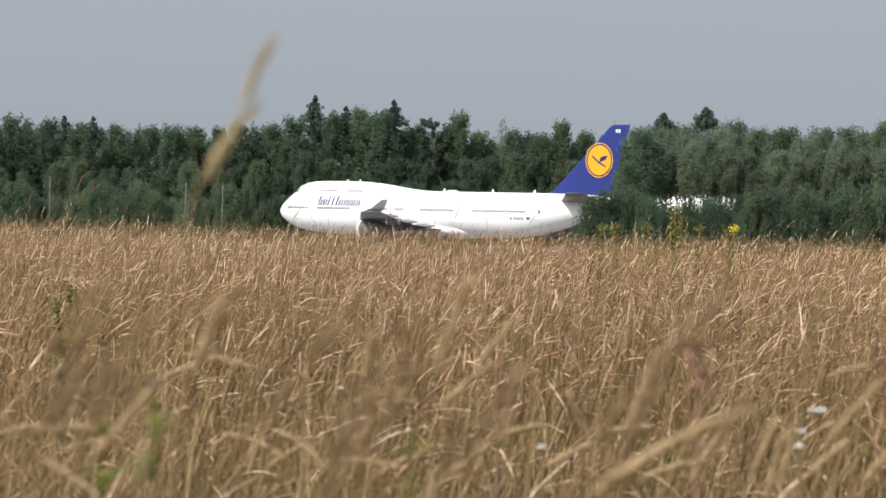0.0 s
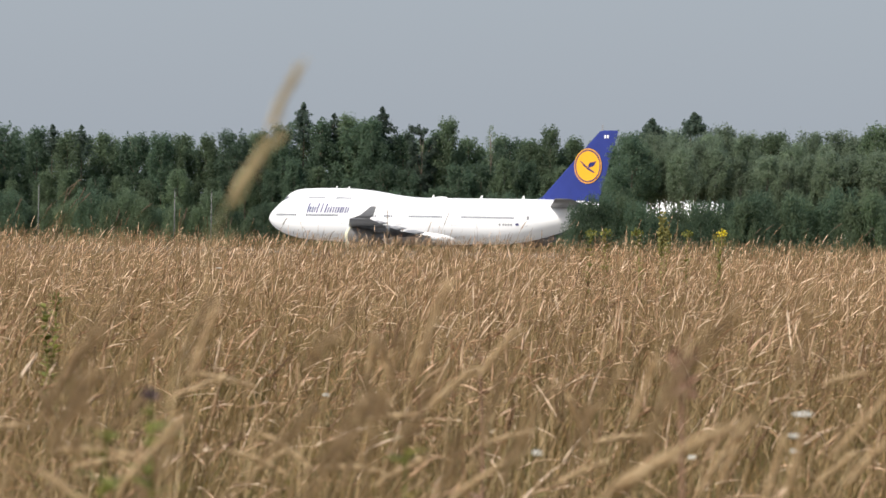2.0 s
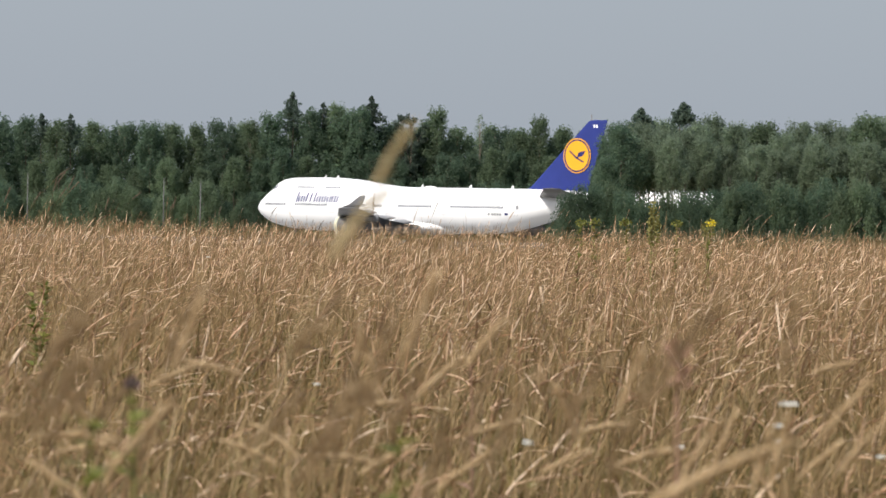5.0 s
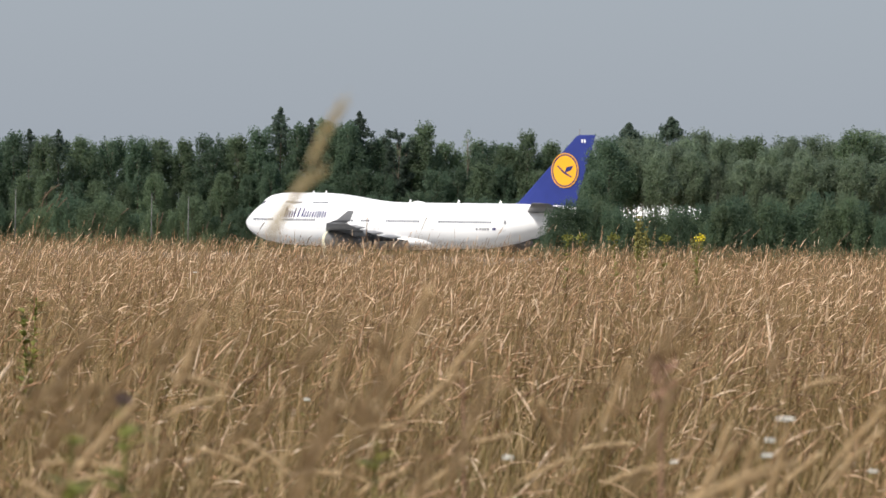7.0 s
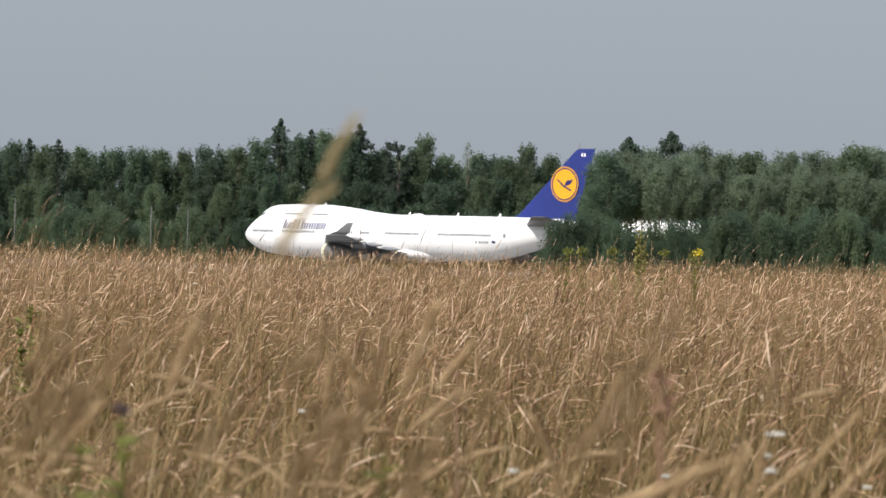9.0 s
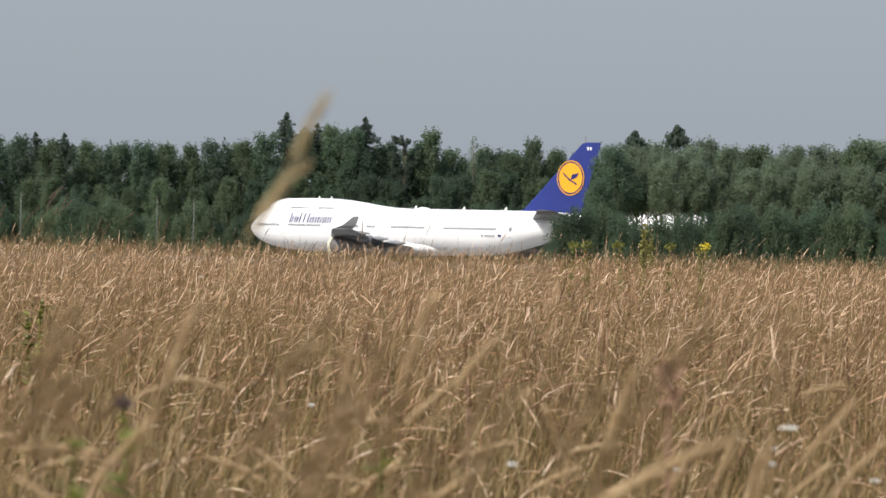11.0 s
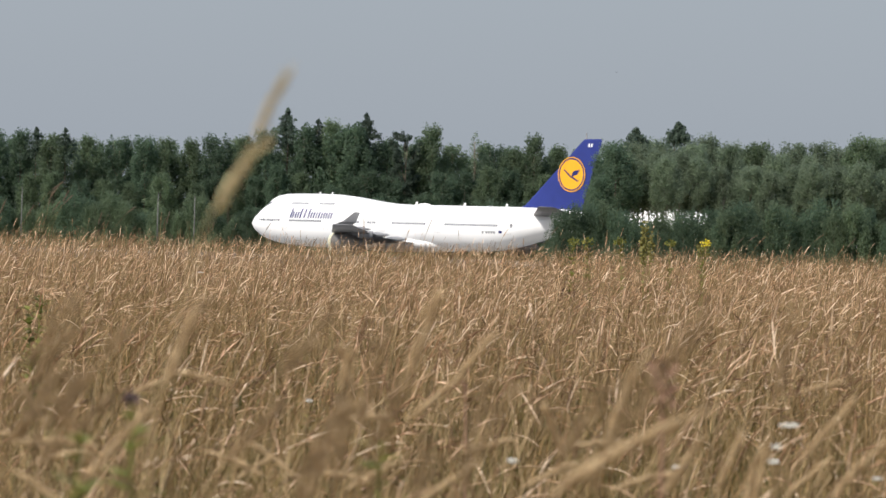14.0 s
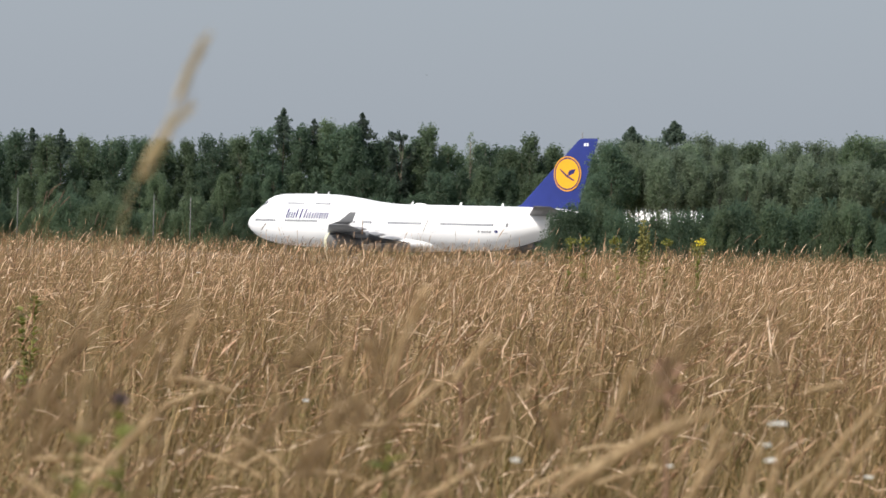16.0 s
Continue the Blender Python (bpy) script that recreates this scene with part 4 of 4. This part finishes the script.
for i, (px, up, d, ear, a0) in enumerate(EDGE):
    tip = spot(px, up, d)
    thing, head = stalk(400 + i, tip.z / math.cos(a0), ear, a0, 0.15 + 0.3 * (i % 3), 0.0, 1.3 if d < 65 else 1.6, M_WISP, 0.4)
    off = head[-1]
    foot = Vector((tip.x - off[0], tip.y, tip.z - off[2]))
    thing.matrix_basis = Matrix.Translation(foot)
    tagged(thing, "tall dry grass stalk standing above the field", "grass stalk", "tall grass stalks")
    STALKS.append((thing, foot, 0.4, i * 2.3))


# the very near stalk with a broken seed head
def lone_stalk():
    thing = new("grass_stalk")
    rg = np.random.default_rng(77)
    tip = np.array([0.028, 0.0, 1.56])
    line = np.array([[-0.064, 0, 0.0], [-0.063, 0, 0.6], [-0.060, 0, 1.1], [-0.054, 0, 1.32], [-0.042, 0, 1.40], [-0.028, 0, 1.447], [-0.007, 0, 1.488], [0.005, 0, 1.513], tip])
    line[4:] = tip + (line[4:] - tip) * 0.88
    v, f = tubes(line[None], np.linspace(0.0008, 0.0004, len(line))[None], 6)
    piece("stem", mesh_of("stem", v, f, [M_STRAW], smooth=True), thing)
    for a, b, wide, droop in (((0.006, 0, 1.515), (0.028, 0, 1.562), 0.0042, 0.001), ((-0.024, 0, 1.453), (0.021, 0.003, 1.513), 0.0048, 0.006)):
        a, b = tip + (np.array(a) - tip) * 0.88, tip + (np.array(b) - tip) * 0.88
        s = np.linspace(0, 1, 10)[:, None]
        head = a + (b - a) * s + np.array([-0.6, 0, 0.6]) * droop * np.sin(np.pi * s)
        g = Gather()
        g.add(tubes(head[None], (wide * 0.5 * np.interp(s[:, 0], [0, 0.2, 0.6, 1], [0.4, 1, 0.9, 0.15]) * rg.uniform(0.8, 1.2, 10))[None], 7), 0)
        n = 60
        k = rg.integers(0, 9, n)
        o = rg.normal(size=(n, 3))
        o /= np.linalg.norm(o, axis=1)[:, None]
        p = head[k]
        t = (b - a) / np.linalg.norm(b - a)
        C = np.stack([p, p + t * 0.006 + o * wide * 0.7, p + t * 0.014 + o * wide * 1.2], axis=1)
        g.add(ribbons(C, np.tile(np.array([0.0006, 0.0014, 0.0003]), (n, 1)), np.cross(o, t)), 0)
        piece("seed_head", g.mesh("seed_head", [M_STRAW]), thing)
    return tagged(thing, "dry brown grass stalk with ragged seed head close by", "grass stalk", "tall grass stalks")


LONE = lone_stalk()
LONE_D = 3.6


# ---- weeds and flowers ----
def weed(name, seed, height, leaves, leaf, mat, top=None, top_n=0, top_r=0.03, top_size=0.008, spread=0.05, stem_mat=None, wide=0.2):
    """An upright herb: stem, leaves along it, and a head of many small blooms."""
    rg = np.random.default_rng(seed)
    thing = new(name)
    z = np.linspace(0, height, 7)
    line = np.stack([0.02 * np.sin(z * 3 + seed), 0.02 * np.cos(z * 2 + seed) - 0.02, z], axis=1)
    v, f = tubes(line[None], np.linspace(0.005, 0.002, 7)[None], 6)
    piece("stem", mesh_of("stem", v, f, [stem_mat or mat], smooth=True), thing)
    n = leaves
    if n:
        s = rg.uniform(0.25, 1.0, n)
        th = rg.uniform(0, 6.28, n)
        foot = np.stack([np.interp(s * height, z, line[:, 0]), np.interp(s * height, z, line[:, 1]), s * height], axis=1)
        L = leaf * rg.uniform(0.6, 1.2, n) * (1.15 - 0.6 * s)
        out = np.stack([np.cos(th), np.sin(th), np.zeros(n)], axis=1)
        q = np.linspace(0, 1, 4)[None, :, None]
        C = foot[:, None] + out[:, None] * L[:, None, None] * q + np.array([0, 0, 1.0]) * L[:, None, None] * (0.75 * q - 0.55 * q * q)
        wd = (L * wide)[:, None] * np.array([0.3, 1.0, 0.7, 0.05])[None]
        v, f = ribbons(C, wd, np.stack([-np.sin(th), np.cos(th), np.zeros(n)], axis=1))
        piece("leaves", mesh_of("leaves", v, f, [mat]), thing)
    if top:
        n = top_n
        u = rg.normal(size=(n, 3))
        u /= np.linalg.norm(u, axis=1)[:, None]
        c = np.array([line[-1, 0], line[-1, 1], height]) + u * rg.uniform(0.2, 1, (n, 1)) * [spread, spread, top_r]
        if top_r < 0.01:      # flat-topped
            u = u * [1, 1, 0.15]
        C = np.stack([c, c + u * top_size * 0.6 + [0, 0, top_size * 0.3], c + u * top_size * 1.2], axis=1)
        wd = np.tile(np.array([top_size * 0.4, top_size * 0.7, top_size * 0.2]), (n, 1))
        side = np.cross(u, rg.normal(size=(n, 3)))
        v, f = ribbons(C, wd, side / np.linalg.norm(side, axis=1)[:, None])
        tagged(piece("flower_head", mesh_of("flower_head", v, f, [top]), thing), kind="stuff")
    return thing


WEEDS = []


def sow(thing, px, up, d, height, label, category, group="", lean=0.0):
    p = spot(px, up, d)
    foot = Vector((p.x, p.y, p.z - height))
    thing.matrix_basis = Matrix.Translation(foot) @ Matrix.Rotation(lean, 4, "Y")
    tagged(thing, label, category, group)
    WEEDS.append((thing, foot, lean))


sow(weed("dock_plant", 1, 1.50, 60, 0.10, M_OLIVE, M_OLIVE, 260, 0.22, 0.016, 0.035), 1146, -4, 45, 1.50, "tall olive green seed spike above the grass", "weed")
sow(weed("dock_plant", 2, 1.40, 40, 0.09, M_OLIVE, M_OLIVE, 160, 0.16, 0.016, 0.035), 1155, -12, 52, 1.40, "slender olive green seed spike", "weed")
sow(weed("ragwort", 3, 1.35, 80, 0.18, M_WEED, M_BLOOM, 55, 0.05, 0.016, 0.08, wide=0.13), 1248, -3, 62, 1.35, "green weed with yellow flower head", "weed")
sow(weed("ragwort", 14, 1.34, 70, 0.16, M_WEED, M_OLIVE, 150, 0.11, 0.018, 0.10, wide=0.13), 1247, -12, 62.6, 1.34, "bushy green ragwort below its yellow bloom", "weed", "green weeds")
sow(weed("ragwort", 6, 1.33, 60, 0.22, M_OLIVE, M_WEED, 60, 0.05, 0.02, 0.08, wide=0.12), 1100, -5, 60, 1.33, "leafy green weed at the field edge", "weed", "green weeds")
sow(weed("ragwort", 7, 1.33, 60, 0.22, M_OLIVE, M_WEED, 60, 0.05, 0.02, 0.08, wide=0.12), 1045, -5, 66, 1.33, "leafy green weed at the field edge", "weed", "green weeds")
sow(weed("ragwort", 15, 1.32, 60, 0.22, M_WEED, M_WEED, 60, 0.05, 0.02, 0.08, wide=0.12), 1018, -6, 64, 1.32, "leafy green weed at the field edge", "weed", "green weeds")
sow(weed("ragwort", 8, 1.33, 60, 0.22, M_OLIVE, M_WEED, 60, 0.05, 0.02, 0.08, wide=0.12), 1190, -5, 70, 1.33, "leafy green weed at the field edge", "weed", "green weeds")
sow(weed("thistle", 4, 1.10, 90, 0.11, M_WEED, wide=0.22), 70, -128, 23, 1.10, "green leafy thistle among dry grass", "weed")
sow(weed("thistle", 13, 1.04, 90, 0.11, M_WEED, wide=0.22), 58, -150, 22, 1.04, "green leafy thistle among dry grass", "weed")
sow(weed("thistle", 5, 1.22, 60, 0.075, M_WEED, M_DARKHEAD, 60, 0.008, 0.005, 0.009, wide=0.30), 215, -305, 6.0, 1.22, "green thistle with dark flower head", "weed", lean=0.0)
sow(weed("thistle", 9, 1.19, 90, 0.075, M_WEED, wide=0.30), 158, -365, 5.8, 1.19, "bright green leafy stem among dry grass", "weed")
sow(weed("thistle", 10, 1.16, 120, 0.07, M_WEED, wide=0.32), 674, -368, 6.4, 1.16, "bright green leafy stem among dry grass", "weed")
sow(weed("sorrel", 11, 1.25, 8, 0.05, M_RUST, M_RUST, 70, 0.05, 0.006, 0.022), 1165, -250, 6.2, 1.25, "rust red sorrel seed spike", "weed")
sow(weed("sorrel", 12, 1.0, 8, 0.07, M_RUST, M_RUST, 26, 0.05, 0.004, 0.007), 820, -260, 10.0, 1.0, "rust red sorrel seed spike", "weed")
for i, (px, up, d, w) in enumerate(((1380, -320, 8.4, 0.018), (1372, -358, 8.5, 0.007), (1390, -384, 8.3, 0.008), (945, -395, 8.3, 0.007), (362, -78, 34, 0.018),
                                    (553, -300, 12.5, 0.005), (1190, -400, 10, 0.006), (1545, -410, 10, 0.008))):
    h = EYE.z + up / F * d
    sow(weed("yarrow", 30 + i, h, 10, 0.05, M_WEED, M_PETAL, 70, 0.002, 0.0035, w, M_STEM), px, up, d, h, "white flat-topped yarrow flower on a thin stem", "flower", "white flowers")


# ---- bird ----
def build_bird():
    bird = new("bird")
    ring = [[(x, r * math.cos(2 * math.pi * i / 10), r * math.sin(2 * math.pi * i / 10)) for i in range(10)]
            for x, r in ((-0.12, 0.006), (-0.09, 0.03), (0, 0.045), (0.1, 0.022), (0.19, 0.012))]
    part("body", loft(ring), M_BIRD, bird)
    for s in (-1, 1):
        part("wing", loft([[(-0.05, s * 0.03, 0.01), (0.05, s * 0.03, 0.01), (0.05, s * 0.03, 0.02), (-0.05, s * 0.03, 0.02)],
                           [(-0.02, s * 0.16, 0.06), (0.05, s * 0.16, 0.06), (0.05, s * 0.16, 0.066), (-0.02, s * 0.16, 0.066)],
                           [(0.08, s * 0.30, 0.03), (0.10, s * 0.30, 0.03), (0.10, s * 0.30, 0.033), (0.08, s * 0.30, 0.033)]]), M_BIRD, bird)
    return tagged(bird, "small dark bird flying over the field", "bird")


BIRD = build_bird()


# ---- what moves ----
def bend(thing, tip, d, rows):
    """Bends a stalk from its foot so that its tip shows at x, y of the picture at each time."""
    foot = aim(rows[0][0], rows[0][1], rows[0][2], d) - tip
    keys = []
    for t, x, y in rows:
        place = aim(t, x, y, d)
        turn = Matrix.Rotation(1.25 * math.asin((place.x - foot.x - tip.x) / tip.z), 4, "Y")
        keys.append((t, Matrix.Translation(place - turn @ tip) @ turn))
    walk(thing, keys)


def motions():
    beat = [i * 0.5 for i in range(33)]

    def gust(t):
        """How far the wind presses, about 0 to 1."""
        return 0.5 + 0.5 * math.sin(0.9 * t - 1.2) * math.cos(0.37 * t)

    for ob, size, ph in GRASS:
        walk(ob, [(t, pose(size * (math.sin(2.3 * t + ph * 1.9) * 0.6 + math.sin(3.7 * t + ph * 2.7) * 0.3 + gust(t) * 0.8),
                           size * 0.3 * math.sin(1.9 * t + ph), 0)) for t in beat])
    for ob, foot, ph in TUFTS:
        walk(ob, [(t, Matrix.Translation(foot) @ Matrix.Rotation(radians(0.55 * math.sin(2.3 * t + ph) + 0.3 * math.sin(3.9 * t + ph * 1.7) + 0.7 * (gust(t - 0.02 * foot.x) - 0.5)), 4, "Y")
                       @ Matrix.Rotation(radians(0.3 * math.sin(1.9 * t + ph * 2.2)), 4, "X")) for t in beat])
    for ob, foot, size, ph in STALKS:
        walk(ob, [(t, Matrix.Translation(foot) @ Matrix.Rotation(radians(size * (math.sin(2.2 * t + ph) * 0.7 + 0.35 * math.sin(4.1 * t + ph * 2) + gust(t) - 0.5)), 4, "Y")) for t in beat])
    for i, (ob, foot, lean) in enumerate(WEEDS):
        walk(ob, [(t, Matrix.Translation(foot) @ Matrix.Rotation(lean + radians(0.35 * math.sin(1.7 * t + i)), 4, "Y")) for t in beat])
    # the near stalk: seconds and where its tip shows in the picture; it bends from its foot
    rows = [(0, 476, 69), (0.5, 488, 77), (1.0, 478, 88), (1.5, 530, 117), (2, 524, 117), (2.5, 518, 105), (3, 527, 98), (3.5, 562, 110), (4, 577, 121), (4.2, 605, 140),
            (5.3, 760, 260), (6.3, 850, 345), (6.5, 767, 278), (7, 601, 180), (7.5, 745, 288), (8, 715, 290), (8.5, 668, 236), (9, 622, 209), (9.2, 650, 232),
            (10.3, 610, 200), (11.3, 561, 165), (11.5, 556, 164), (12, 534, 155), (12.5, 519, 154), (13, 515, 149), (13.5, 512, 137), (14, 503, 128), (14.5, 486, 115),
            (15, 461, 102), (15.5, 413, 86), (16, 357, 67)]
    bend(LONE, Vector((0.027, 0, 1.567)), LONE_D, rows)
    rows = [(0, 1320, 725), (1, 1322, 735), (2, 1330, 742), (3, 1346, 735), (3.5, 1360, 727), (4, 1348, 735), (5.2, 1420, 800), (6.4, 1500, 850), (7, 1392, 822), (8, 1330, 812),
            (9, 1310, 808), (10.2, 1300, 790), (11.5, 1290, 770), (12.5, 1272, 763), (13.5, 1255, 742), (14.5, 1240, 718), (15.2, 1248, 722), (16, 1252, 730)]
    bend(NOD, Vector(NOD_HEAD[-1]), NOD_D, rows)
    flight = [(0, 4100, 120), (6, 2850, 200), (11.3, 1690, 212), (12.2, 1490, 216), (12.5, 1417, 225), (13.0, 1258, 250), (13.5, 1176, 272), (14.5, 978, 308), (16, 756, 282)]
    walk(BIRD, [(t, Matrix.Translation(spot(px, up, 760))) for t, px, up in flight])


motions()
